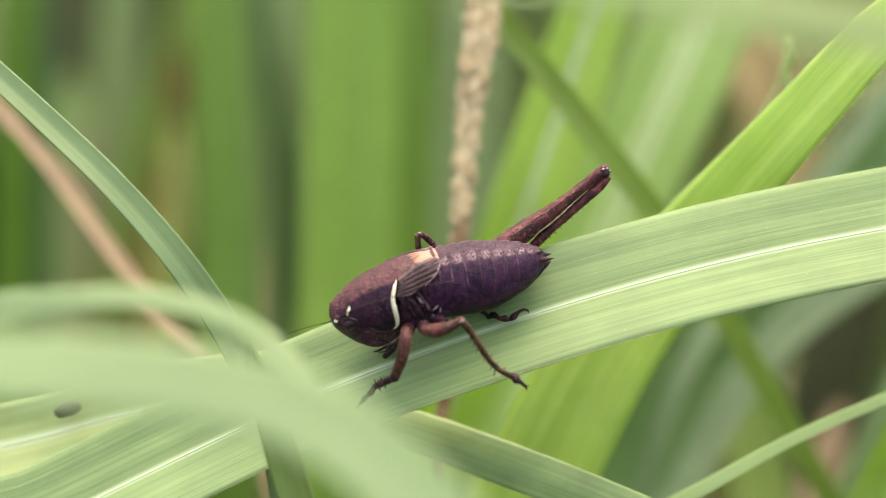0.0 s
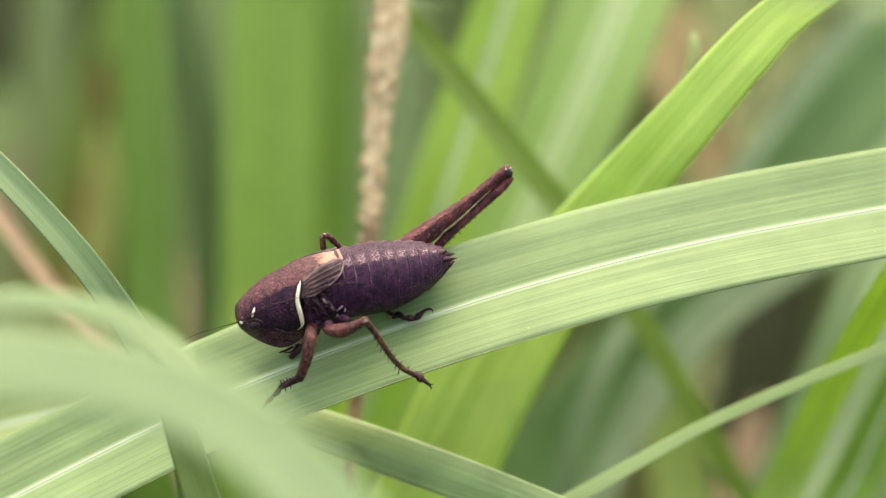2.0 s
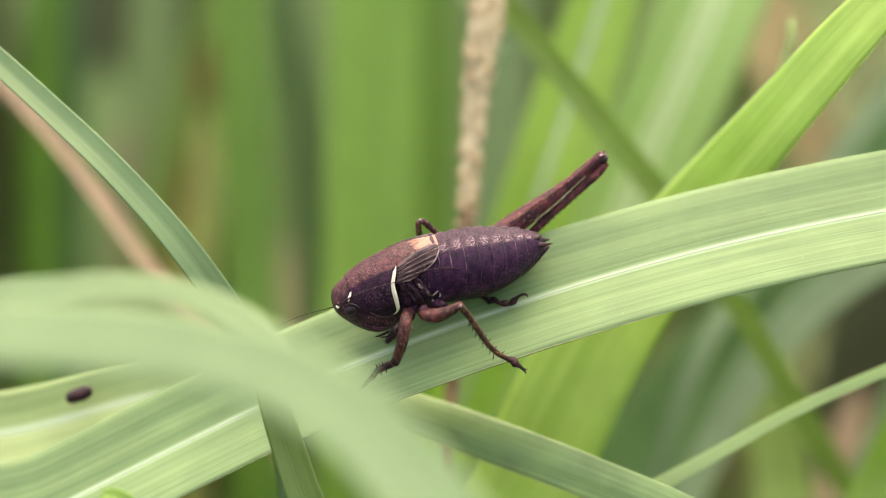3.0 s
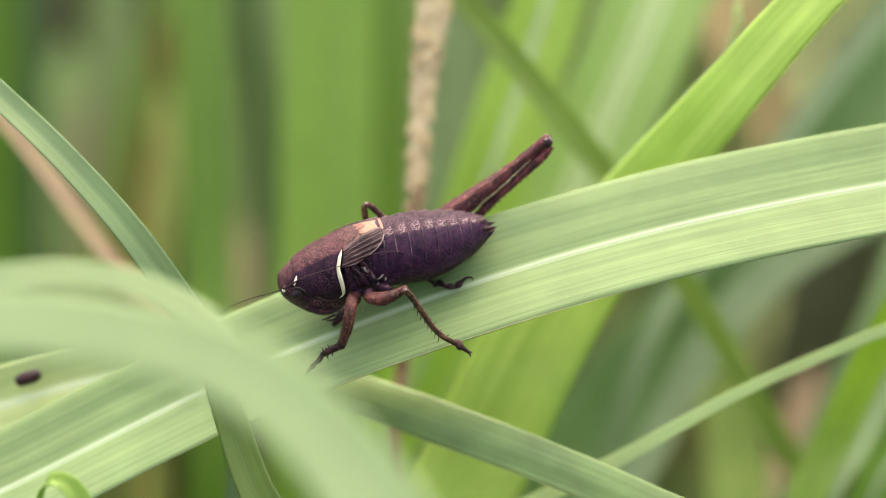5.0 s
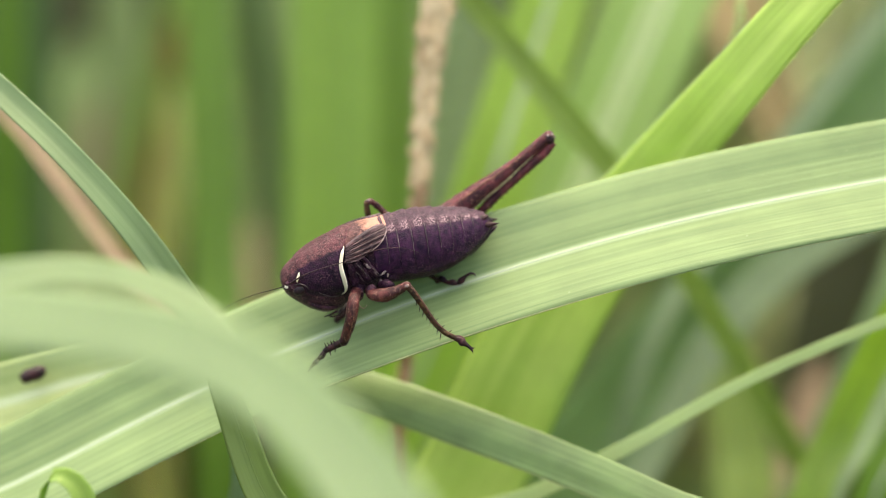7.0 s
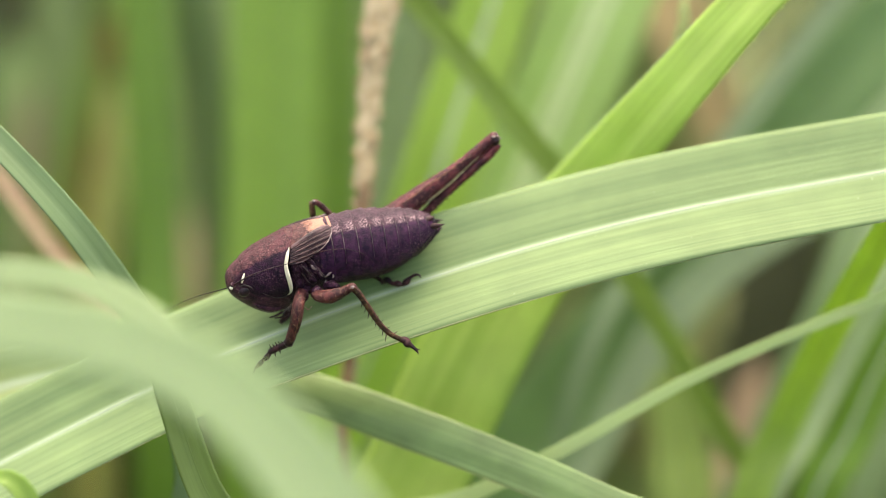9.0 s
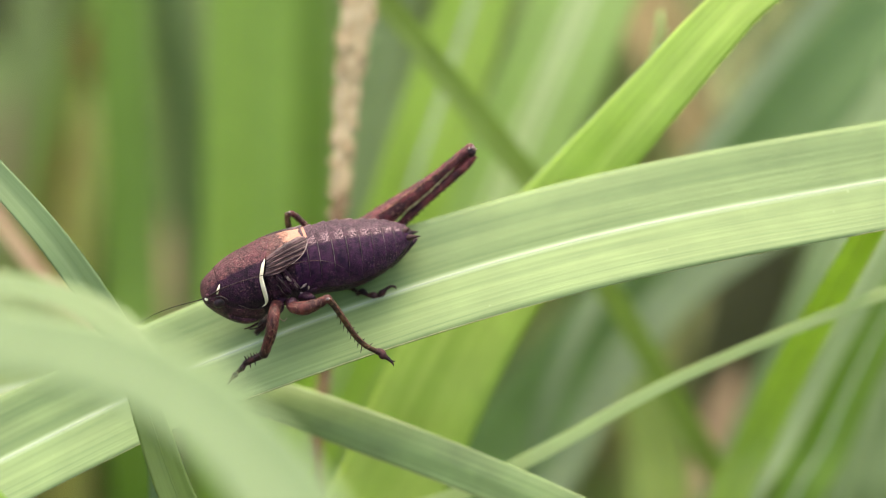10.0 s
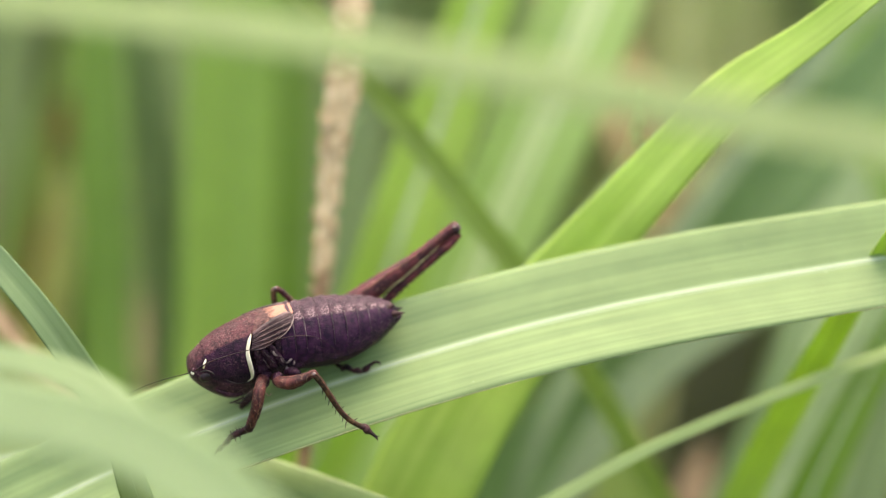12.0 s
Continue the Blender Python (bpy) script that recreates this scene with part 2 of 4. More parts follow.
    L(math_node("ADD", math_node("MULTIPLY", fine, 1.0), math_node("MULTIPLY", pits, 0.35)), b.inputs["Height"])
    L(b.outputs[0], bsdf.inputs["Normal"])
    return m


def limb_material(name, dark, light, speck, lo=0.40, hi=0.62, stretch=0.35):
    """A leg: streaks along it, pale flecks and fine pits."""
    m, nt, bsdf, out = nodes_of(name)
    L = nt.links.new
    uv = nt.nodes.new("ShaderNodeUVMap")
    mp = nt.nodes.new("ShaderNodeMapping")
    mp.inputs["Scale"].default_value = (1.0, stretch, 1.0)
    L(uv.outputs[0], mp.inputs[0])
    tc = nt.nodes.new("ShaderNodeTexCoord")
    streak = node(nt, "ShaderNodeTexNoise", Scale=3.2, Detail=4.0, Roughness=0.7)
    L(mp.outputs[0], streak.inputs["Vector"])
    fleck = node(nt, "ShaderNodeTexNoise", Scale=4600.0, Detail=5.0, Roughness=0.7)
    L(tc.outputs["Object"], fleck.inputs["Vector"])
    blotch = node(nt, "ShaderNodeTexNoise", Scale=800.0, Detail=2.0)
    L(tc.outputs["Object"], blotch.inputs["Vector"])
    col = ramp(nt, streak.outputs[0], [(lo, dark), (hi, light)])
    col = mix(nt, col, dark, ramp(nt, blotch.outputs[0], [(0.38, (0.9, 0.9, 0.9)), (0.52, (0, 0, 0))]))
    col = mix(nt, col, speck, ramp(nt, fleck.outputs[0], [(0.55, (0, 0, 0)), (0.72, (0.8, 0.8, 0.8))]))
    L(col, bsdf.inputs["Base Color"])
    bsdf.inputs["Roughness"].default_value = 0.36
    bsdf.inputs["Specular IOR Level"].default_value = 0.22
    b = node(nt, "ShaderNodeBump", Strength=0.9, Distance=0.0001)
    L(fleck.outputs[0], b.inputs["Height"])
    L(b.outputs[0], bsdf.inputs["Normal"])
    return m


BACK = ((0.020, 0.0050, 0.011), (0.100, 0.029, 0.043))
SIDE = ((0.0075, 0.0019, 0.0110), (0.038, 0.0092, 0.035))
COAT = coat_material("shell_two_toned", BACK, SIDE)
FACE = coat_material("shell_face", BACK, ((0.016, 0.0045, 0.014), (0.075, 0.024, 0.048)), front=0.45, dense=0.12, side_speck=(0.40, 0.23, 0.24))
FLANK = coat_material("shell_flank", SIDE, ((0.007, 0.002, 0.010), (0.045, 0.013, 0.034)), line=1.5, side_speck=(0.34, 0.20, 0.23))
PLATE = coat_material("tergite_two_toned", ((0.020, 0.0075, 0.019), (0.066, 0.030, 0.052)), ((0.0115, 0.0028, 0.0185), (0.054, 0.0135, 0.053)), line=0.81, spots=(0.79, 0.92), dense=-0.03, speck=(0.22, 0.135, 0.17), side_speck=(0.20, 0.11, 0.15), fray=0.05)
SADDLE_END = coat_material("wing_field_tan", ((0.026, 0.009, 0.013), (0.115, 0.047, 0.052)), SIDE, line=-2.0, tan_from=5.55)
LEG = limb_material("leg_brown", (0.020, 0.0055, 0.0095), (0.125, 0.034, 0.036), (0.38, 0.22, 0.17))
THIGH = limb_material("thigh_red_brown", (0.030, 0.0062, 0.013), (0.155, 0.033, 0.045), (0.36, 0.18, 0.16), stretch=0.22)
WING = limb_material("wing_grey_brown", (0.017, 0.0075, 0.0140), (0.135, 0.078, 0.092), (0.18, 0.11, 0.125), lo=0.42, hi=0.60, stretch=0.12)
SHIN = limb_material("shin_olive_brown", (0.014, 0.0055, 0.006), (0.120, 0.058, 0.030), (0.32, 0.21, 0.12), stretch=0.2)
RIDGE = skin_material("ridge_brown", (0.05, 0.017, 0.018), (0.21, 0.09, 0.07), scale=3000.0, rough=0.5, lo=0.44, hi=0.6, gloss=0.2)
PALEGAP = skin_material("leg_gap_pale", (0.20, 0.17, 0.10), (0.42, 0.38, 0.24), scale=2500.0, rough=0.5, gloss=0.2)
# dark mottled ridges; glints are put into the colour as paler flecks
GLINTRIDGE = skin_material("ridge_glint", (0.012, 0.005, 0.010), (0.11, 0.06, 0.075), scale=2600.0, rough=0.3, lo=0.46, hi=0.7, gloss=0.6)
EYE = skin_material("eye", (0.008, 0.003, 0.008), (0.035, 0.014, 0.026), scale=2500.0, rough=0.32, bump=0.2, gloss=0.3)


UPRIGHT = leaf_material("leaf_deep_grass", (0.13, 0.255, 0.036), (0.19, 0.335, 0.060), glow=0.45)
# near-black leaf colour that stands in for shade deep in the stand
UMBER = leaf_material("leaf_depth_dark", (0.062, 0.066, 0.032), (0.11, 0.112, 0.056), glow=0.25, rough=0.8)
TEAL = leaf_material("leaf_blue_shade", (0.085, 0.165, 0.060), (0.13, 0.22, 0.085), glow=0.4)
AMBER = leaf_material("leaf_yellowing", (0.62, 0.64, 0.27), (0.80, 0.82, 0.40), glow=0.45, rough=0.6, spots=0.2)
# ---- mesh helpers (millimetres) ----
FRONT = Vector((0.0, -0.95, 0.31))


def link(name, verts, faces, material, parent=None, base=ORIGIN, uvs=None, smooth=True):
    me = bpy.data.meshes.new(name)
    me.from_pydata([Vector(v) * 0.001 for v in verts], [], faces)
    me.materials.append(material)
    if uvs:
        layer = me.uv_layers.new(name="UVMap").data
        for lo in me.loops:
            layer[lo.index].uv = uvs[lo.vertex_index]
    me.polygons.foreach_set("use_smooth", [smooth] * len(me.polygons))
    me.update()
    ob = new(name, me)
    if parent is None:
        ob.location = base
    else:
        ob.parent = parent
    return ob


def spline(points, count):
    """A smooth line through rows of numbers, even in the roots of the chords."""
    p = [np.array(q, float) for q in points]
    k = [0.0]
    for a, b in zip(p, p[1:]):
        k.append(k[-1] + max(np.linalg.norm((b - a)[:3]), 1e-6) ** 0.5)
    m = []
    for i in range(len(p)):
        lo, hi = max(i - 1, 0), min(i + 1, len(p) - 1)
        if lo == i or hi == i:
            m.append((p[hi] - p[lo]) / (k[hi] - k[lo]))
        else:
            d0, d1 = (p[i] - p[lo]) / (k[i] - k[lo]), (p[hi] - p[i]) / (k[hi] - k[i])
            m.append((d0 * (k[hi] - k[i]) + d1 * (k[i] - k[lo])) / (k[hi] - k[lo]))
    out, j = [], 0
    for i in range(count):
        f = k[-1] * i / (count - 1)
        while j < len(p) - 2 and f > k[j + 1]:
            j += 1
        h = k[j + 1] - k[j]
        u = min((f - k[j]) / h, 1.0)
        out.append((2 * u ** 3 - 3 * u * u + 1) * p[j] + (u ** 3 - 2 * u * u + u) * h * m[j]
                   + (3 * u * u - 2 * u ** 3) * p[j + 1] + (u ** 3 - u * u) * h * m[j + 1])
    return out


def ribbon(rows, across, cup=0.18, count=48, cols=12, thick=0.22, wave=0.0, seed=0):
    """Rows of (x, y, z, width): a thin leaf with a V-shaped section. Returns verts, faces, uvs and its frames."""
    line = spline(rows, count)
    pts = [Vector(r[:3]) for r in line]
    wid = [max(r[3], 0.05) for r in line]
    many = isinstance(across[0], (tuple, Vector))
    side_line = [Vector(a) for a in spline(across, count)] if many else [Vector(across)] * count
    verts, uvs, frames, run = [], [], [], 0.0
    for i, p in enumerate(pts):
        t = (pts[min(i + 1, count - 1)] - pts[max(i - 1, 0)]).normalized()
        s = side_line[i]
        s = (s - t * s.dot(t)).normalized()
        n = t.cross(s)
        if n.dot(FRONT) < 0:
            n = -n
        run += (p - pts[i - 1]).length if i else 0
        frames.append((p, t, s, n, wid[i], run))
        for layer in (0, 1):
            for c in range(cols + 1):
                e = 2 * c / cols - 1
                h = cup * abs(e) * wid[i] / 2 - layer * thick * (1 - 0.7 * abs(e))
                h += wave * wid[i] * math.sin(run * 0.11 + seed + 2.2 * e) * abs(e)
                edge = 1 + wave * 0.25 * math.sin(run * 0.37 + seed * 1.7 + (1.3 if e > 0 else 0))
                verts.append(p + s * (e * wid[i] / 2 * edge) + n * h)
                uvs.append((e * wid[i] / 2, run + seed * 310.0))
    k = cols + 1
    faces = []
    for i in range(count - 1):
        a, b = i * 2 * k, (i + 1) * 2 * k
        for c in range(cols):
            faces.append((a + c, a + c + 1, b + c + 1, b + c))
            faces.append((a + k + c, b + k + c, b + k + c + 1, a + k + c + 1))
        faces.append((a, b, b + k, a + k))
        faces.append((a + cols, a + k + cols, b + k + cols, b + cols))
    return verts, faces, uvs, frames


def tube(rows, segs=10, count=None, flat=1.0, up=None):
    """Rows of (x, y, z, radius): a round limb, capped. flat squeezes it along up."""
    line = spline(rows, count) if count else [np.array(r, float) for r in rows]
    pts = [Vector(r[:3]) for r in line]
    verts, uvs = [], []
    last, run = Vector(up) if up else Vector((0.13, 0.2, 0.97)), 0.0
    for i, p in enumerate(pts):
        t = (pts[min(i + 1, len(pts) - 1)] - pts[max(i - 1, 0)]).normalized()
        n = (last - t * last.dot(t)).normalized()
        last = n if not up else last
        s = t.cross(n)
        run += (p - pts[i - 1]).length if i else 0
        for k in range(segs):
            a = 2 * math.pi * k / segs
            verts.append(p + (s * math.cos(a) + n * (math.sin(a) * flat)) * max(line[i][3], 0.004))
            uvs.append((math.cos(a) * line[i][3], run))
    faces = [(i * segs + k, i * segs + (k + 1) % segs, (i + 1) * segs + (k + 1) % segs, (i + 1) * segs + k)
             for i in range(len(pts) - 1) for k in range(segs)]
    faces += [tuple(range(segs))[::-1], tuple(range((len(pts) - 1) * segs, len(pts) * segs))]
    return verts, faces, uvs


def merged(pieces):
    verts, faces, uvs = [], [], []
    for v, f, u in pieces:
        k = len(verts)
        verts += v
        uvs += u
        faces += [tuple(i + k for i in q) for q in f]
    return verts, faces, uvs


# ---- grass leaves ----
def grass_leaf(rows, across, material, label, rib=0.0, rib_material=None, cup=0.18, wave=0.03, seed=0, count=48, rib_span=(0, 1), cols=12, name="grass_leaf", teeth=False, hairs=None, pale_edge=0, edge_material=None):
    thing = new(name)
    base = Vector(rows[0][:3])
    thing.location = ORIGIN + base * 0.001
    rows = [(*(Vector(r[:3]) - base), r[3]) for r in rows]
    v, f, u, frames = ribbon(rows, across, cup=cup, wave=wave, seed=seed, count=count, cols=cols)
    link("lamina", v, f, material, thing, uvs=u)
    if not rib:
        rib, rib_material = 0.12, material
    if rib > 0:
        a, b = int(rib_span[0] * (count - 1)), int(rib_span[1] * (count - 1))
        line = [(*(p + n * 0.02), rib * min(1.0, w / 7.0)) for p, t, s, n, w, run in frames[a:b + 1]]
        v, f, u = tube(line, segs=8, flat=0.45, up=tuple(frames[(a + b) // 2][3]))
        link("midrib", v, f, rib_material or RIB, thing, uvs=u)
    if pale_edge:
        line = [(*(p + s * (pale_edge * w / 2) + n * (cup * w / 2)), 0.022) for p, t, s, n, w, run in frames]
        v, f, u = tube(line, segs=6)
        link("margin", v, f, edge_material or RIB, thing, uvs=u)
    rnd = random.Random(5)
    bits = []
    for i, (p, t, s, n, w, run) in enumerate(frames[:-1]):
        a, b = p, frames[i + 1][0]
        if teeth and w > 1 and abs(base.z + p.z) < 60:
            for e in (-1, 1):
                for k in range(4):
                    q = a.lerp(b, rnd.random()) + s * (e * w / 2) + n * (cup * w / 2)
                    d = (t * 0.8 + s * e * 0.5).normalized() * rnd.uniform(0.05, 0.16)
                    bits.append(tube([(*q, 0.022), (*(q + d), 0.006)], segs=4))
        if hairs and hairs[0] <= i <= hairs[1]:
            for k in range(34):
                q = a.lerp(b, rnd.random()) + s * (hairs[2] * w / 2) + n * (cup * w / 2)
                d = (s * hairs[2] + n * rnd.uniform(-0.6, 0.6) + t * rnd.uniform(-0.1, 0.6)).normalized() * rnd.uniform(0.08, 0.30)
                bits.append(tube([(*q, 0.010), (*(q + d), 0.004)], segs=3))
    if bits:
        v, f, u = merged(bits)
        tagged(link("fringe", v, f, material, thing, uvs=u), kind="stuff")
    return tagged(thing, label, "grass leaf", "grass leaves")


UPWARD = (0.0, 0.62, 0.78)
main_leaf = grass_leaf(
    [(-80, -30, -380, 8), (-62, -12, -150, 10), (*(-45.8, -2.8, -24.9), 9.6), (*(-33.9, -3.5, -18.9), 9.6), (*(-23.0, -2.3, -13.5), 9.6), (*(-13.5, -1.8, -8.8), 9.6),
     (*(2.8, -0.8, -2.6), 9.8), (*(17.7, 0.5, 1.5), 9.8), (*(33.1, 1.5, 4.5), 9.6), (*(51.3, 0.5, 7.9), 9), (*(70.6, -3.2, 9.7), 7), (*(91.9, -10.1, 7.9), 0.2)],
    (0.0, 0.75, 0.66), MAIN, "broad pale green grass leaf with a white midrib", rib=0.075, pale_edge=-1, edge_material=DRYEDGE, teeth=True, count=110, cols=20, wave=0.012, cup=0.17)
pellet_leaf = grass_leaf(
    [(-95, 0, -380, 6), (-75, 5, -120, 8), (*(-48.4, 2.1, -19.4), 7), (*(-35.0, 3.6, -14.7), 6.4), (*(-23.5, 5.1, -11.8), 5.6), (*(-13.7, 7.2, -10.1), 3.5), (*(-6.6, 9.5, -9.5), 0.2)],
    UPWARD, RIBBED, "pale green grass leaf lying behind the broad one", rib=0.09, seed=1)
kinked_leaf = grass_leaf(
    [(-15, 10, -380, 7), (-0.9, 6.3, -29.3, 8.9), (2.3, 8.4, -22.7, 8.8), (6.8, 10.5, -13.1, 8.7), (11.4, 11.3, -5.6, 7.6), (16.5, 10.1, 2.0, 6.0),
     (21.7, 7.4, 9.8, 4.9), (26.6, 7.0, 16.0, 4.3), (28.7, 7.2, 18.2, 3.9), (33.6, 6.4, 22.2, 3.0), (38.3, 4.5, 26.9, 2.4), (46.3, 4.5, 33.2, 0.3)],
    [(0.9, -0.3, 0.0), (0.9, -0.3, 0.0), (0.7, -0.1, -0.2), (0.5, -0.35, -0.45), (0.38, -0.62, -0.496), (0.38, -0.62, -0.496)], YELLOW, "bright yellow-green grass leaf with a kink and hairy edge", rib=-1, cup=0.07, pale_edge=-1, seed=2, count=80, hairs=(50, 66, 1))
back_leaf = grass_leaf(
    [(-30, 90, -380, 7), (*(-8.1, 44.3, -41.6), 7.5), (*(-2.4, 44.2, -25.9), 8), (*(3.0, 43.8, -10.8), 7.6), (*(9.7, 50.1, 8.7), 7.2), (*(14.8, 55.1, 24.0), 5), (*(19.7, 60.1, 39.4), 0.3)],
    (1, 0.3, 0), FRESH, "fresh green upright grass leaf", rib=0.3, seed=3)
pale_back_leaf = grass_leaf(
    [(10, 110, -380, 8), (*(3.2, 52.5, -39.0), 10), (*(11.5, 55.9, -15.7), 10), (*(20.9, 60.0, 6.6), 10.5), (*(28.5, 66.1, 25.3), 8), (*(34.7, 72.2, 44.1), 0.3)],
    (1, 0.2, 0.3), LIGHTRIB, "pale green grass leaf with a light midrib", rib=0.5, rib_material=LIGHT, seed=4)
thin_back_leaf = grass_leaf(
    [(25, 75, -380, 2.2), (*(40.5, 37.2, -47.3), 2.2), (*(34.9, 36.6, -36.3), 2.2), (*(27.1, 34.6, -22.8), 2.2), (*(21.6, 32.4, -13.7), 2.2), (*(14.6, 30.4, -3.5), 2.3), (*(1.3, 31.4, 12.6), 2.1), (*(-7.0, 32.5, 22.2), 1.4), (*(-14.6, 33.7, 32.6), 0.2)],
    (0.7, 0, 0.7), OLIVE, "narrow olive green grass leaf leaning over", seed=5)
grey_leaf = grass_leaf(
    [(10, 130, -380, 9), (*(7.1, 60.8, -55.7), 11), (*(18.4, 61.0, -38.7), 11), (*(33.0, 62.2, -19.5), 9.6), (*(44.4, 63.8, -5.0), 9.0), (*(60.4, 67.6, 13.0), 7), (*(72.8, 72.4, 28.6), 0.3)],
    (0.75, -0.3, -0.5), JADE, "dull jade green grass leaf seen from behind", seed=6)
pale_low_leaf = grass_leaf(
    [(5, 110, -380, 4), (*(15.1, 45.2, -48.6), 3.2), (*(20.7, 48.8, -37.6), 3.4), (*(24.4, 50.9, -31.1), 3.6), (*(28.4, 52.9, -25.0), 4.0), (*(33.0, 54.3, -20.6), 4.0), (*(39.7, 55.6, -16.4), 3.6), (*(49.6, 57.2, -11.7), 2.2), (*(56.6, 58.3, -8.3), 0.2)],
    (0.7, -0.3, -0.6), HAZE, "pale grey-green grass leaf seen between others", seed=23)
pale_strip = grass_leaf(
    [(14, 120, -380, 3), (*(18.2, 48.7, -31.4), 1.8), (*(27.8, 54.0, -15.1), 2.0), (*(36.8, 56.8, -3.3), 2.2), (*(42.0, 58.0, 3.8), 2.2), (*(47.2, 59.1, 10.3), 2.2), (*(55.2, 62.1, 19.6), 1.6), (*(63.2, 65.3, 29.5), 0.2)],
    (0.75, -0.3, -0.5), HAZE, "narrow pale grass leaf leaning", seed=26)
slender_leaf = grass_leaf(
    [(-12, 6, -380, 1.4), (-8.2, -0.4, -27.6, 1.5), (6.5, 1.5, -21.8, 1.3), (15.0, 2.7, -17.6, 1.15), (23.0, 4.0, -13.3, 1.0), (28.8, 4.7, -10.7, 0.95), (35.0, 5.4, -8.2, 0.95), (45.6, 7.3, -4.8, 1.0), (59.4, 9.0, -2.4, 0.2)],
    (0, 0.4, 0.9), LIGHT, "slender pale grass leaf seen nearly edge on", cup=0.02, wave=0.01, seed=7)
low_leaf = grass_leaf(
    [(40, -10, -380, 3), (*(30.2, -10.5, -25.8), 3.2), (*(15.7, -5.2, -19.2), 3.2), (*(7.6, -2.3, -16.7), 3.3), (*(-0.0, 0.4, -14.8), 3.4), (*(-6.4, 3.0, -13.5), 3.3), (*(-15.0, 5.5, -12.1), 3), (*(-24.2, 8.0, -11.1), 0.2)],
    (0, 0.5, 0.85), DULL, "dull green grass leaf running under the broad one", rib=-1, seed=8, cup=-0.2, pale_edge=-1, edge_material=DRYEDGE)
corner_leaf = grass_leaf(
    [(38, 60, -380, 4), (31.5, 19.4, -30.9, 3.30), (33.9, 20.0, -24.2, 3.28), (35.5, 18.0, -17.9, 3.12), (37.1, 13.0, -9.9, 2.82), (39.3, 6.0, 0.2, 2.24), (41.1, 0.0, 8.5, 1.37), (43.1, -5.0, 16.3, 0.16)],
    (1, -0.3, 0.1), LEAN, "upright green grass leaf reaching over the broad one", seed=9)
pale_corner_leaf = grass_leaf(
    [(30, 90, -380, 7), (36.0, 49.0, -42.0, 4.4), (38.0, 48.0, -35.5, 4.4), (40.8, 48.0, -27.5, 4.0), (43.4, 48.0, -19.5, 3.2), (47.0, 50.0, -8.0, 2.4), (50.5, 53.0, 4.0, 0.2)],
    (1, 0.2, 0.2), BLUE, "pale blue-green grass leaf behind the corner ones", seed=29)
corner_strip = grass_leaf(
    [(42, 66, -380, 3), (*(33.5, 22.0, -32.1), 2.25), (*(37.1, 24.0, -25.9), 2.25), (*(40.3, 25.9, -20.0), 2.25), (*(43.7, 27.1, -13.9), 2.07), (*(49.4, 29.6, -3.9), 1.69), (*(56.0, 33.4, 7.8), 0.19)],
    (1, 0.2, 0.2), BLUE, "narrow grey-green grass leaf beside the others", seed=24)
corner_leaf_b = grass_leaf(
    [(48, 70, -380, 6), (*(38.1, 24.5, -33.2), 4.86), (*(41.4, 26.6, -27.0), 4.67), (*(43.6, 27.6, -21.7), 4.30), (*(47.0, 29.1, -14.6), 3.56), (*(54.1, 32.6, -1.6), 2.44), (*(61.6, 36.4, 12.4), 0.19)],
    (1, 0.2, 0.2), GRASS, "upright green grass leaf beside the others", rib=0.3, seed=10)
corner_leaf_c = grass_leaf(
    [(60, 75, -380, 5), (*(51.4, 48.7, -44.4), 5), (*(53.7, 51.4, -36.1), 5), (*(57.2, 55.0, -25.0), 4.6), (*(64.2, 61.5, -4.9), 3), (*(71.2, 67.0, 12.0), 0.2)],
    (1, 0.2, 0.2), GREY, "upright grey-green grass leaf beside the others", seed=25)
thorn_leaf = grass_leaf(
    [(-30, -14, -380, 3), (*(-21.2, -3.9, -31.5), 2.69), (*(-16.1, 1.3, -21.8), 2.60), (*(-16.8, 1.7, -14.3), 2.52), (*(-19.1, -1.0, -6.3), 2.44), (*(-23.2, -0.9, 0.5), 2.27), (*(-28.4, 0.9, 6.1), 2.10), (*(-33.3, 3.3, 10.1), 2.02), (*(-42.3, 7.6, 16.8), 1.68), (*(-53.7, 12.2, 24.7), 0.17)],
    (0.8, 0.35, 0.5), THORN, "blue-green grass leaf with saw-toothed edges", rib=-1, seed=11, wave=0.02, teeth=True, count=70)
# the shade this leaf lies in is put into its darker green
shaded_leaf = grass_leaf(
    [(10, -20, -380, 3.4), (*(-10.9, -11.9, -20.5), 2.9), (*(-13.7, -10.4, -15.8), 2.7), (*(-15.7, -8.7, -10.6), 2.5), (*(-17.0, -8.4, -6.3), 2.0), (*(-18.1, -9.1, -2.1), 0.3)],
    (0.9, -0.1, 0.3), DEEP, "shade-dark green grass leaf crossing over the broad one", seed=21)
dry_leaf = grass_leaf(
    [(-20, 70, -380, 2), (*(-19.3, 34.1, -31.1), 1.2), (*(-30.4, 37.2, -14.8), 1.3), (*(-36.0, 39.6, -7.6), 1.35), (*(-40.7, 41.5, -1.8), 1.4), (*(-49.1, 44.2, 6.7), 1.2), (*(-57.0, 46.5, 13.7), 0.2)],
    (0.8, 0.3, 0.4), DRY, "dry pinkish tan grass leaf", seed=12)
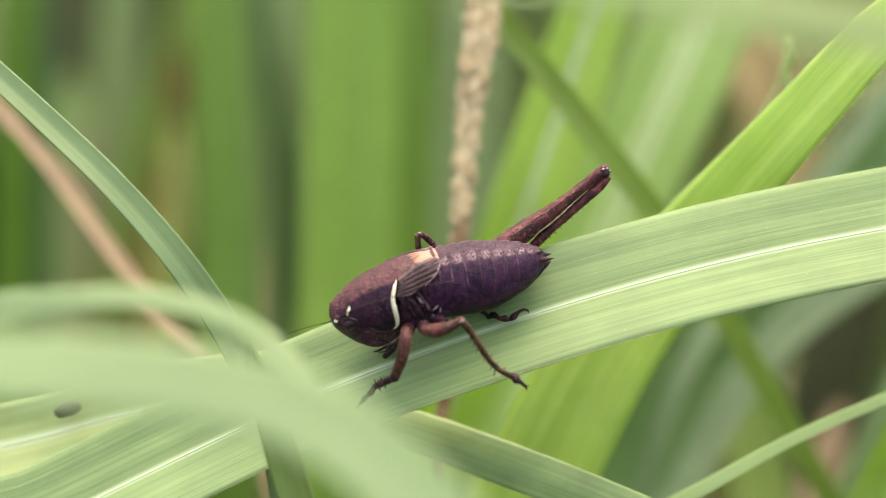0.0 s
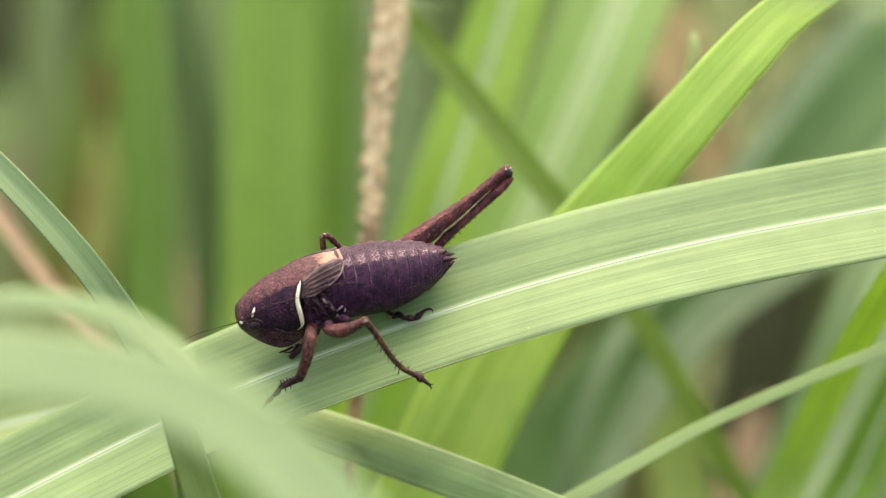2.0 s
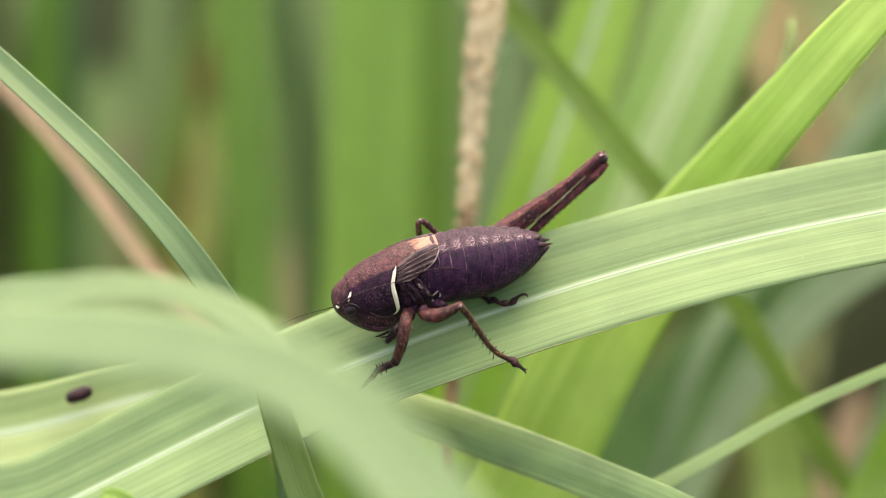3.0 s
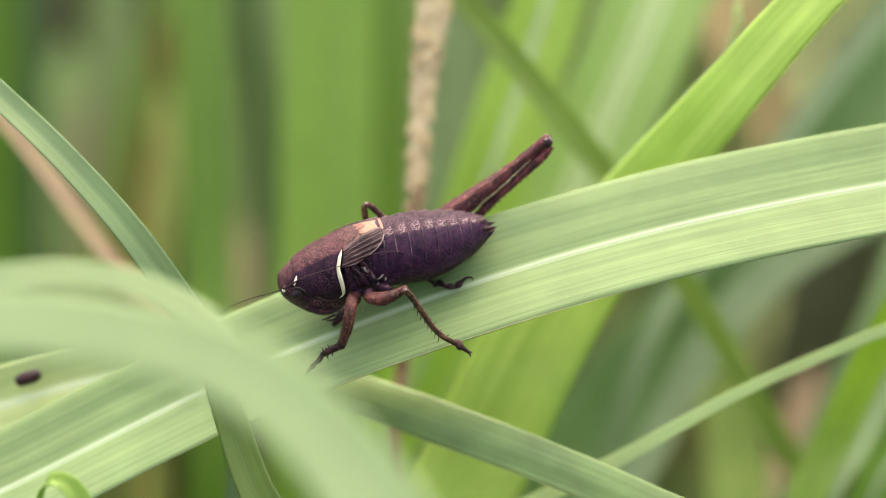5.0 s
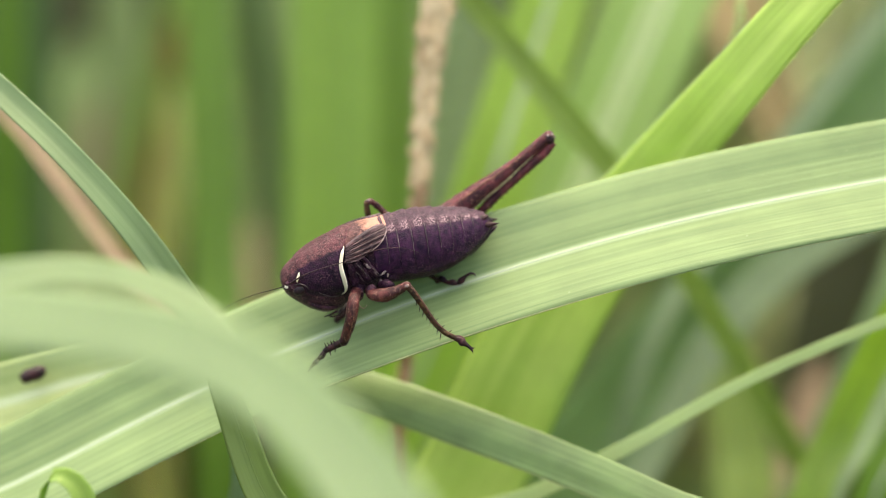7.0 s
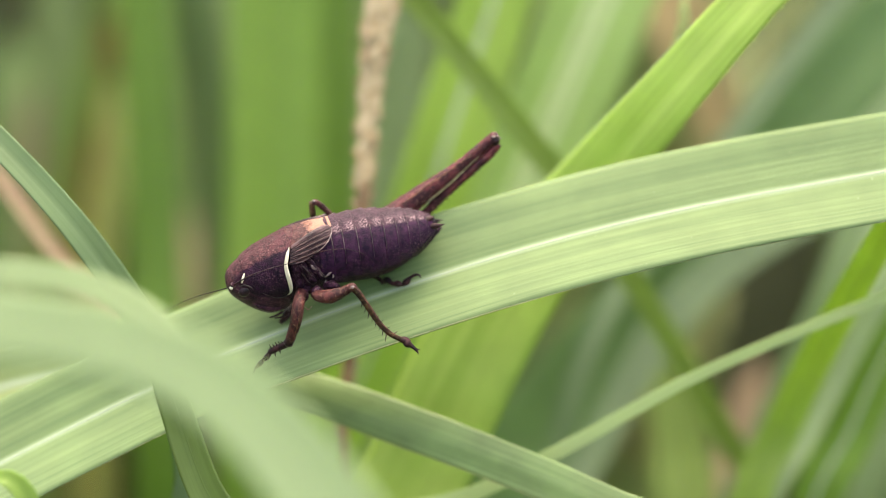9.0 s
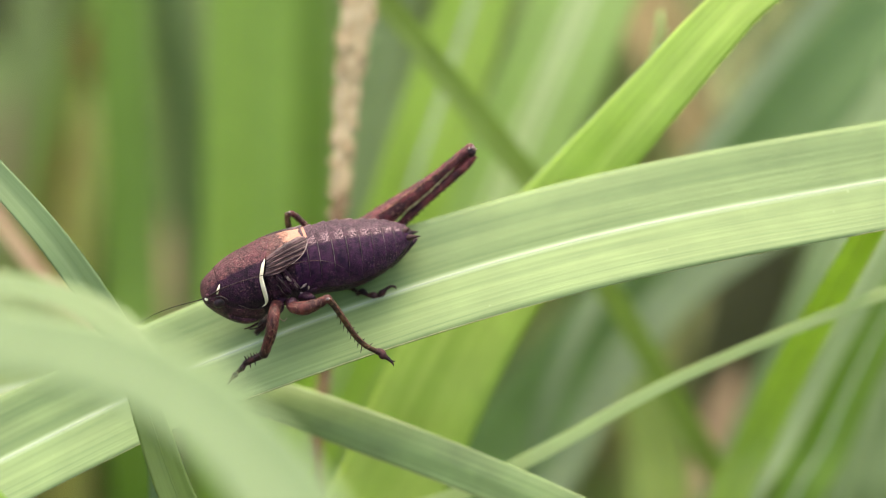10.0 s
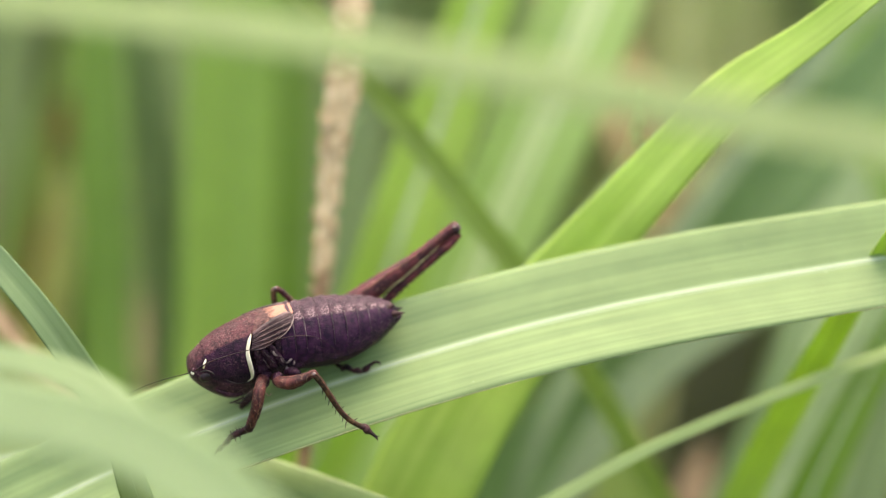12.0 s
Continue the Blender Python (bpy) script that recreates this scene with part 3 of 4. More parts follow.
near_leaf = grass_leaf(
    [(5, -60, -380, 5), (*(2.3, -55.1, -7.8), 6.58), (*(-2.8, -52.2, 1.1), 5.26), (*(-5.7, -50.9, 5.1), 4.70), (*(-9.2, -49.9, 8.3), 4.32), (*(-13.1, -49.2, 10.2), 4.14), (*(-17.7, -48.9, 11.3), 3.95), (*(-23.7, -48.7, 11.9), 3.95), (*(-31.3, -48.7, 11.9), 3.38), (*(-41.9, -49.2, 10.3), 0.28)],
    (0.25, 0.5, 0.8), PALE, "pale green grass leaf arching close by", seed=13, cup=0.04)
near_leaf_b = grass_leaf(
    [(-75, -25, -380, 3), (*(-43.7, -25.5, -4.1), 2.82), (*(-34.9, -23.0, 3.6), 2.44), (*(-27.8, -28.3, 6.9), 1.60), (*(-24.3, -28.2, 7.2), 1.50), (*(-20.1, -27.4, 6.4), 1.50), (*(-16.3, -26.9, 4.6), 1.50), (*(-13.1, -27.8, 1.9), 1.13), (*(-10.2, -28.8, -1.2), 0.19)],
    (0, 0.5, 0.85), PALE, "pale green grass leaf bending down", seed=14, cup=0.04)
swaying_leaf = grass_leaf(
    [(75, -70, -380, 3), (*(48.5, -55.9, 15.6), 3.2), (*(30.5, -52.4, 26.5), 2.5), (*(18.6, -51.6, 28.8), 2.4), (*(6.9, -51.0, 30.7), 2.3), (*(-4.7, -50.5, 32.4), 2.2), (*(-16.2, -50.1, 33.5), 1.9), (*(-24.7, -50.0, 33.8), 1.6), (*(-33.2, -50.1, 33.4), 0.3)],
    (0, 0.5, 0.85), SAGE, "pale green grass leaf swaying close by", seed=15, cup=0.04)
wide_upright = grass_leaf(
    [(-22, 140, -380, 10), (*(-14.0, 67.2, -52.0), 10.2), (*(-13.4, 76.1, -24.7), 10.2), (*(-13.1, 84.6, 1.5), 10), (*(-12.4, 92.3, 25.3), 8), (*(-11.5, 102.0, 55.0), 0.3)],
    (1, 0.1, 0), MID, "broad upright green grass leaf", seed=16)
upright_b = grass_leaf(
    [(-45, 160, -380, 6), (*(-26.7, 81.0, -58.3), 6.4), (*(-27.7, 90.4, -29.3), 6.2), (*(-29.1, 99.4, -1.6), 6), (*(-30.1, 111.6, 36.2), 0.3)],
    (1, 0.1, 0), UPRIGHT, "upright green grass leaf", seed=17)
upright_c = grass_leaf(
    [(-80, 160, -380, 5), (-55.0, 92.0, -60.0, 4.6), (-53.6, 95.0, -36.5, 4.4), (-52.4, 95.0, -14.0, 4.2), (-51.0, 97.0, 8.0, 3.6), (-49, 104, 36, 0.3)],
    (1, 0.1, 0), UPRIGHT, "upright green grass leaf at the edge of the stand", seed=18)
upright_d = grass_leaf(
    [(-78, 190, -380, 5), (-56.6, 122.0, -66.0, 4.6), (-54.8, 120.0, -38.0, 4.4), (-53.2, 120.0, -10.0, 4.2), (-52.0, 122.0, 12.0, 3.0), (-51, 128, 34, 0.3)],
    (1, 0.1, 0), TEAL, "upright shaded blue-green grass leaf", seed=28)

# ---- dry flowering stalk ----
def dry_stalk():
    thing = new("dry_stalk")
    rows = [(-8, 60, -380, 0.9), (*(-4.6, 16.2, -27.8), 0.55), (*(-3.9, 17.1, -18.6), 0.6), (*(-2.7, 19.6, -4.3), 0.62), (*(-2.1, 22.6, 4.7), 0.92), (*(-1.0, 25.5, 13.8), 1.4), (*(0.0, 29.2, 25.1), 1.3), (*(1.0, 32.9, 36.4), 0.4)]
    base = Vector(rows[0][:3])
    thing.location = ORIGIN + base * 0.001
    rows = [(*(Vector(r[:3]) - base), r[3]) for r in rows]
    line = spline(rows, 220)
    rnd = random.Random(4)

    def knobby(part_rows, amount):
        v, f, u = tube(part_rows, segs=14)
        return [p + Vector((noise.noise(p * 0.9), noise.noise(p * 0.9 + Vector((9, 0, 0))), 0)) * amount for p in v], f, u

    v, f, u = knobby(line[:151], 0.12)
    link("stem", v, f, STEM, thing, uvs=u)
    v, f, u = knobby(line[150:], 0.14)
    spike = link("spike", v, f, STRAW, thing, uvs=u)
    # dry scales pressed to the stem, its upper part only
    for i in range(300):
        x, y, z, r = line[int(147 + 70 * rnd.random() ** 0.9)]
        a = rnd.uniform(0, 2 * math.pi)
        out = Vector((math.cos(a), math.sin(a), 0))
        c = Vector((x, y, z)) + out * (r * 0.95)
        h = rnd.uniform(0.5, 1.0)
        pts = [(*(c - Vector((0, 0, h * 0.5))), 0.06), (*(c + out * 0.15), rnd.uniform(0.13, 0.24)), (*(c + out * rnd.uniform(0.2, 0.45) + Vector((0, 0, h * 0.6))), 0.03)]
        v, f, u = tube(pts, segs=6, count=5)
        link("scale", v, f, STRAW, spike, uvs=u)
    for q in ([(*(-0.7, 23.7, 8.4), 0.16), (*(-0.1, 23.3, 10.2), 0.13), (*(0.7, 23.2, 11.6), 0.05)], [(*(-2.6, 26.9, 18.0), 0.1), (*(-3.3, 25.9, 16.7), 0.09), (*(-3.0, 24.5, 14.1), 0.03)], [(*(-0.6, 26.4, 16.6), 0.12), (*(0.6, 25.1, 15.7), 0.1), (*(4.4, 24.1, 15.8), 0.02)]):
        v, f, u = tube([(*(Vector(p[:3]) - base), p[3]) for p in q], segs=7, count=14)
        link("side_shoot", v, f, PALE, thing, uvs=u)
    return tagged(thing, "dry tan flower stalk with scaly bracts", "stalk")


dry_stalk()

# ---- dropping ----
def pellet():
    c = Vector((-32.7, 3.0, -12.1))
    d = Vector((-31.7, 3.1, -11.7)) - c
    rows = [(*(c + d * k), r * 1.2) for k, r in ((-1.0, 0.12), (-0.92, 0.3), (-0.7, 0.42), (0, 0.47), (0.65, 0.42), (0.9, 0.3), (1.0, 0.1))]
    v, f, u = tube(rows, segs=12, count=18)
    v = [p + Vector((noise.noise(p * 2), noise.noise(p * 2.1), noise.noise(p * 1.9))) * 0.06 for p in v]
    return tagged(link("insect_dropping", v, f, LEGDARK, uvs=u), "small dark dropping lying on a grass leaf", "dropping")


pellet()


def spikelet():
    """A small green flower head on a thin stalk."""
    thing = new("grass_spikelet")
    top = Vector((24.3, 24.0, 11.0))
    base = Vector((-6.0, 40.0, -380.0))
    thing.location = ORIGIN + base * 0.001
    q = [(0, 0, 0, 0.3), (*(Vector((2.0, 27.0, -30.0)) - base), 0.25), (*(Vector((15.0, 25.0, -4.0)) - base), 0.16), (*(top - base - Vector((1.2, 0, 3))), 0.1), (*(top - base + Vector((0.2, 0, 3))), 0.08)]
    v, f, u = tube(q, segs=7, count=30)
    link("stalk", v, f, LIGHT, thing, uvs=u)
    rnd = random.Random(2)
    for i in range(16):
        c = top - base + Vector((rnd.uniform(-0.3, 0.3), rnd.uniform(-0.3, 0.3), -2.6 + 0.28 * i))
        d = Vector((rnd.uniform(-0.5, 0.5), rnd.uniform(-0.3, 0.3), 1.0))
        v, f, u = tube([(*c, 0.04), (*(c + d * 0.5), 0.16), (*(c + d * 1.2), 0.02)], segs=6, count=5)
        link("floret", v, f, LIGHT, thing, uvs=u)
    return tagged(thing, "small pale green grass flower head", "grass flower")


spikelet()
tip_leaf = grass_leaf(
    [(-45, -25, -380, 2), (*(-25.8, -20.3, -23.7), 2.0), (*(-25.2, -17.7, -15.5), 1.8), (*(-26.2, -16.8, -12.7), 1.5), (*(-27.6, -16.6, -12.1), 1.1), (*(-28.4, -16.8, -13.0), 0.8), (*(-28.7, -17.3, -14.4), 0.2)],
    (0.5, 0.6, 0.5), MID, "small curled tip of a fresh grass leaf", seed=22)


# ---- the cricket: x towards the tail, y towards one flank, z up, in millimetres from the brow ----
HEAD = [(-0.12, 0.15, -0.4, 0.25), (-0.02, 0.55, -0.8, 0.72), (0.25, 0.95, -1.25, 1.10), (0.8, 1.36, -1.95, 1.48), (1.6, 1.72, -2.75, 1.82), (2.6, 1.7, -3.35, 1.95), (3.8, 1.7, -3.3, 1.85), (4.4, 1.4, -2.9, 1.6)]
SADDLE = [(1.1, 1.47, -1.6, 1.57), (1.7, 1.83, -2.1, 1.87), (2.6, 2.2, -2.3, 2.14), (3.6, 2.46, -2.4, 2.34), (4.5, 2.64, -2.4, 2.46), (5.3, 2.76, -2.2, 2.52), (6.2, 2.8, -2.0, 2.52), (7.4, 2.8, -2.0, 2.5), (8.4, 2.72, -2.1, 2.42), (9.2, 2.62, -2.2, 2.36)]
ABDOMEN = [(6.4, 2.6, -2.2, 2.2), (8.5, 2.7, -2.5, 2.45), (11, 2.5, -2.8, 2.55), (13, 1.95, -2.5, 2.25), (14.4, 1.5, -1.95, 1.75), (15.3, 1.05, -1.4, 1.25), (15.9, 0.72, -0.95, 0.8), (16.3, 0.35, -0.6, 0.35)]


def cricket():
    thing = new("bush_cricket")
    o, ex, ey, ez = Vector((-12.3918, -2.8659, -2.3483)), Vector((0.9538, 0.1719, 0.2464)), Vector((-0.2150, 0.9635, 0.1597)), Vector((-0.2100, -0.2053, 0.9559))
    m = Matrix((ex, ey, ez)).transposed().to_4x4()
    m.translation = ORIGIN + o * 0.001
    thing.matrix_world = m
    sections = {id(s): np.array(spline(s, 160)) for s in (HEAD, SADDLE, ABDOMEN)}

    def skin(stations, x, a, g=0.0):
        """The point of the body's surface at x, a radians round from one flank over the back, g proud of it."""
        s = sections[id(stations)]
        top, bot, hw = (np.interp(x, s[:, 0], s[:, i]) for i in (1, 2, 3))
        return Vector((x, (hw + g) * math.cos(a), (top + bot) / 2 + ((top - bot) / 2 + g) * math.sin(a)))

    def patch(name, rows, cols, place, material, parent):
        """A curved plate: place(e, k) gives its point and its texture place for e and k in 0..1; its rim is turned in."""
        verts, uvs = [], []
        for i in range(rows + 1):
            for k in range(cols + 1):
                p, t = place(i / rows, k / cols)
                verts.append(p)
                uvs.append(t)
        w = cols + 1
        faces = [(i * w + k, (i + 1) * w + k, (i + 1) * w + k + 1, i * w + k + 1) for i in range(rows) for k in range(cols)]
        ring = [k for k in range(w)] + [i * w + cols for i in range(1, rows + 1)] + [rows * w + k for k in range(cols - 1, -1, -1)] + [i * w for i in range(rows - 1, 0, -1)]
        start = len(verts)
        for r in ring:
            p = verts[r]
            verts.append(Vector((p.x, p.y * 0.955, (p.z - 0.1) * 0.955 + 0.1)))
            uvs.append(uvs[r])
        n = len(ring)
        faces += [(ring[i], ring[(i + 1) % n], start + (i + 1) % n, start + i) for i in range(n)]
        return link(name, verts, faces, material, parent, uvs=uvs)

    def body(name, stations, material, parent, segs=36, count=None, rough=0.0):
        line = spline(stations, count) if count else [np.array(s, float) for s in stations]
        verts, uvs = [], []
        for x, top, bot, hw in line:
            c, h = (top + bot) / 2, max((top - bot) / 2, 0.02)
            for k in range(segs):
                a = 2 * math.pi * k / segs
                p = Vector((x, max(hw, 0.02) * math.cos(a), c + h * math.sin(a)))
                verts.append(p * (1 + rough * noise.noise(p * 2.3)))
                uvs.append((a, x))
        n = len(line)
        faces = [(i * segs + k, (i + 1) * segs + k, (i + 1) * segs + (k + 1) % segs, i * segs + (k + 1) % segs) for i in range(n - 1) for k in range(segs)]
        faces += [tuple(range(segs)), tuple(range((n - 1) * segs, n * segs))[::-1]]
        return link(name, verts, faces, material, parent, uvs=uvs)

    def limb(name, rows, material, parent, segs=10, count=14, flat=1.0, rough=0.0):
        v, f, u = tube(rows, segs=segs, count=count, flat=flat)
        if rough:
            v = [p + Vector((noise.noise(p * 3), noise.noise(p * 3.1), noise.noise(p * 2.9))) * rough for p in v]
        return link(name, v, f, material, parent, uvs=u)

    def lump(name, c, r, material, parent, segs=14, rings=9, turn=0.0, rough=0.0):
        """An ellipsoid of radii r, turned about the y axis by degrees."""
        c, spin = Vector(c), Matrix.Rotation(radians(turn), 3, "Y")
        verts, faces = [], []
        for i in range(rings + 1):
            b = math.pi * (i / rings - 0.5)
            for k in range(segs):
                a = 2 * math.pi * k / segs
                p = c + spin @ Vector((r[0] * math.cos(b) * math.cos(a), r[1] * math.sin(b), r[2] * math.cos(b) * math.sin(a)))
                verts.append(p + Vector((noise.noise(p * 4), noise.noise(p * 4.2), noise.noise(p * 3.8))) * rough)
        faces = [(i * segs + k, i * segs + (k + 1) % segs, (i + 1) * segs + (k + 1) % segs, (i + 1) * segs + k) for i in range(rings) for k in range(segs)]
        return link(name, verts, faces, material, parent)

    def spines(name, a, b, count, length, lean, parent, material, skew=0.3):
        """Thin spikes in a row from a to b, that point along lean."""
        a, b, lean = Vector(a), Vector(b), Vector(lean)
        for i in range(count):
            p = a.lerp(b, (i + 0.5) / count)
            tip = p + lean * length * (0.8 + 0.4 * ((i * 7) % 5) / 5) + (b - a).normalized() * length * skew
            limb(name, [(*p, 0.06), (*p.lerp(tip, 0.6), 0.035), (*tip, 0.006)], material, parent, segs=6, count=4)

    near = math.pi  # the flank that the body turns to the light is at a = pi

    # head
    head = body("head", HEAD, FACE, thing, count=40)
    for s in (1, -1):
        def on_head(x, deg, g=0.0):
            p = skin(HEAD, x, near - radians(deg), g)
            return Vector((p.x, p.y * s, p.z))
        eye = lump("eye", on_head(1.14, 3, -0.22), (0.60, 0.34, 0.42), EYE, head, segs=20, rings=14, turn=-12)
        # arc added along the eye's upper edge in place of its highlight
        limb("eye_glint", [(*on_head(0.72, 17, 0.02), 0.03), (*on_head(1.15, 20, 0.07), 0.06), (*on_head(1.62, 14, 0.06), 0.06), (*on_head(1.74, 4, 0.02), 0.03)], GLINTRIDGE, eye, segs=7, count=14)
        limb("pale_streak", [(*on_head(1.00, 26, 0.06), 0.07), (*on_head(1.10, 32, 0.10), 0.13), (*on_head(1.26, 39, 0.10), 0.12), (*on_head(1.38, 45, 0.07), 0.05)], CREAM, head, segs=9, count=12, flat=0.7)
        lump("antenna_socket", on_head(0.17, 12, 0.02), (0.15, 0.15, 0.15), CREAM, head, segs=12, rings=8)
        lump("antenna_base", on_head(0.30, 24, 0.0), (0.2, 0.16, 0.2), FACE, head, segs=12, rings=8)
        limb("jaw", [(*on_head(1.5, -30, -0.12), 0.2), (*on_head(2.2, -36, -0.12), 0.3), (*on_head(3.0, -42, -0.1), 0.26), (*on_head(3.5, -50, -0.1), 0.12)], FACE, head, count=14, rough=0.06)
    limb("antenna", [(*(0.15, -0.71, -0.01), 0.06), (*(-0.55, -0.66, -0.04), 0.038), (*(-2.29, -0.42, -0.13), 0.025), (*(-3.86, -0.28, -0.37), 0.019), (*(-5.44, -0.20, -0.92), 0.015), (*(-7.33, -0.32, -1.87), 0.012), (*(-10.20, -0.85, -3.31), 0.01)], LEGDARK, head, segs=8, count=40)
    limb("antenna", [(*(0.33, -1.00, 0.19), 0.07), (*(1.71, -2.30, 1.33), 0.045), (*(3.45, -2.75, 1.68), 0.035), (*(4.95, -2.85, 1.71), 0.03), (*(6.95, -2.85, 1.91), 0.026), (*(9.02, -2.85, 1.50), 0.022), (*(10.43, -2.85, 0.42), 0.018), (*(10.78, -2.80, -0.42), 0.01)], LEGDARK, head, segs=8, count=40)
    limb("palp", [(*(3.36, -0.80, -3.30), 0.11), (*(2.71, -1.15, -3.25), 0.08), (*(2.27, -1.30, -3.15), 0.04)], LEGDARK, head, count=8)
    limb("palp", [(*(3.81, -0.80, -3.55), 0.10), (*(3.21, -1.15, -3.50), 0.08), (*(2.63, -1.30, -3.32), 0.04)], LEGDARK, head, count=8)

    # saddle: a flat brown back, a blunt shoulder and dark side lobes with a round lower corner
    def hind(deg):
        return float(np.interp(deg, (-36, -28, -16, 6, 26, 49, 64, 90), (4.0, 4.3, 4.40, 4.39, 4.48, 4.93, 5.40, 5.85)))

    def saddle_place(e, k):
        deg = -36 + 252 * k
        side = deg if deg <= 90 else 180 - deg
        xh = hind(side)
        xf = 1.28 + 0.55 * max(0, (10 - side) / 46) + 0.9 * max(0, (-10 - side) / 26) ** 1.5
        x = xf + (xh - xf) * e
        a = radians(deg)
        bump = 0.05 * math.exp(-((side - 53) / 8) ** 2) - 0.06 * math.exp(-((side - 25) / 16) ** 2 - ((x - 2.9) / 0.5) ** 2) - 0.03 * math.exp(-((side - 75) / 9) ** 2 - ((x - 3.3) / 0.25) ** 2)
        bump += 0.02 * noise.noise(Vector((x * 2.2, side * 0.06, 4))) + 0.06 * math.exp(-((e - 1) / 0.04) ** 2)
        return skin(SADDLE, x, a, 0.04 + bump), (a, x)

    pronotum = patch("pronotum", 44, 72, saddle_place, COAT, thing)
    for s in (1, -1):
        def on_edge(deg, back=0.0, g=0.07):
            p = skin(SADDLE, hind(deg) - back, near - radians(deg), g)
            return Vector((p.x, p.y * s, p.z))
        limb("pale_border", [(*on_edge(d, b), r) for d, b, r in ((53, 0.0, 0.04), (47, 0.0, 0.13), (38, 0.02, 0.15), (26, 0.03, 0.16), (12, 0.02, 0.19), (-4, 0.0, 0.19), (-16, 0.02, 0.16), (-24, 0.03, 0.09), (-29, 0.10, 0.045), (-32, 0.2, 0.015))], CREAM, pronotum, segs=10, count=30, flat=0.6)
        low = [skin(SADDLE, x, near - radians(d), 0.08) for x, d in ((4.0, -35), (3.6, -36), (3.1, -31), (2.7, -22), (2.3, -12))]
        limb("lower_rim", [(p.x, p.y * s, p.z, r) for p, r in zip(low, (0.015, 0.03, 0.03, 0.022, 0.01))], EDGE, pronotum, segs=7, count=16)

    # chest under the wings: overlapping side plates, pale joints
    thorax = body("thorax", [(3.8, 1.2, -3.1, 1.7), (5.5, 2.4, -2.7, 2.15), (7.0, 2.5, -2.5, 2.22), (8.6, 2.4, -2.5, 2.2)], FLANK, thing, count=14, rough=0.02)
    for a, b, r in (((5.10, -1.95, 1.05), (5.10, -1.8, -1.30), 0.42), ((5.50, -2.05, 1.15), (6.20, -2.0, -1.05), 0.40), ((6.15, -2.0, 1.15), (6.90, -2.0, -1.0), 0.42), ((6.85, -1.95, 0.75), (7.60, -2.05, -0.75), 0.36), ((7.10, -1.95, -0.95), (8.50, -1.95, -1.25), 0.42), ((5.05, -1.8, -0.75), (5.75, -1.9, -1.65), 0.36)):
        mid = Vector(a).lerp(Vector(b), 0.5)
        limb("side_plate", [(*a, r * 0.5), (*Vector(a).lerp(Vector(b), 0.2), r * 0.9), (*mid, r), (*Vector(a).lerp(Vector(b), 0.8), r * 0.95), (*b, r * 0.45)], FLANK, thorax, segs=18, count=30, rough=0.13, flat=0.8)
    for a, b, r in (((5.62, -2.50, 0.95), (6.28, -2.48, -0.35), 0.05), ((5.42, -2.45, 0.35), (5.85, -2.45, -0.65), 0.045), ((6.65, -2.45, 0.30), (7.10, -2.48, -0.55), 0.05)):
        a, b = Vector(a), Vector(b)
        limb("plate_ridge", [(*a, r * 0.5), (*(a.lerp(b, 0.35) + Vector((0.06, -0.04, 0))), r), (*(a.lerp(b, 0.7) + Vector((-0.04, -0.02, 0))), r), (*b, r * 0.4)], GLINTRIDGE, thorax, segs=7, count=14, rough=0.07)
    for c, r, turn in (((6.40, -2.38, 0.50), (0.13, 0.06, 0.30), -24), ((7.32, -2.38, -0.42), (0.36, 0.06, 0.10), -24), ((7.62, -2.36, -0.66), (0.08, 0.06, 0.22), 14), ((6.98, -2.36, -1.02), (0.10, 0.06, 0.18), 15), ((5.95, -2.42, -1.25), (0.08, 0.06, 0.16), 0), ((6.75, -2.38, -0.2), (0.06, 0.05, 0.28), -30)):
        lump("pale_patch", c, r, MARK, thorax, segs=14, rings=9, turn=turn, rough=0.06)

    # short wings: a fan of folds from the shoulder, and the tan upper field
    for s in (1, -1):
        def wing_place(e, k):
            length = float(np.interp(k, (0, 0.15, 0.35, 0.6, 0.8, 0.92, 1), (1.9, 2.5, 3.0, 3.35, 3.4, 3.2, 2.7)))
            x = 4.75 + 0.45 * k + length * e
            d0, d1 = 25 + 27 * k, float(np.interp(k, (0, 0.3, 0.6, 0.85, 1), (27, 38, 54, 68, 76)))
            deg = d0 + (d1 - d0) * e ** 0.9 - 5 * math.sin(math.pi * e) * (1 - k)
            fold = 0.05 * math.cos(k * 2 * math.pi * 5.5) * min(1, e * 3)
            p = skin(SADDLE, x, near - radians(deg), 0.13 + fold)
            return Vector((p.x, p.y * s, p.z)), (k * 3.0, e * 3.4)
        wing = patch("wing", 22, 44, wing_place, WING, thing)
        for k, r in ((0.09, 0.03), (0.27, 0.045), (0.45, 0.05), (0.63, 0.055), (0.82, 0.04)):
            limb("vein", [(*(wing_place(e, k)[0] * 1.004), r * (1.15 - 0.6 * e)) for e in (0.0, 0.15, 0.35, 0.55, 0.75, 0.93)], LEGDARK, wing, segs=6, count=18)
        limb("wing_rim", [(*(wing_place(0.99, k)[0] * 1.006), r) for k, r in ((0.02, 0.012), (0.2, 0.035), (0.4, 0.05), (0.55, 0.05), (0.7, 0.03), (0.82, 0.01))], MARK, wing, segs=6, count=20)

    def field_place(e, k):
        half = 40 - 2 * e - 20 * e ** 6
        deg = 90 + half * (2 * k - 1)
        x = 5.1 + 3.45 * e
        a = radians(deg)
        return skin(SADDLE, x, a, 0.05 + 0.02 * noise.noise(Vector((x * 3, deg * 0.1, 2)))), (a, x)
    patch("wing_field", 24, 24, field_place, SADDLE_END, thing)

    # abdomen with overlapping plates
    abdomen = body("abdomen", ABDOMEN, FLANK, thing, count=34)
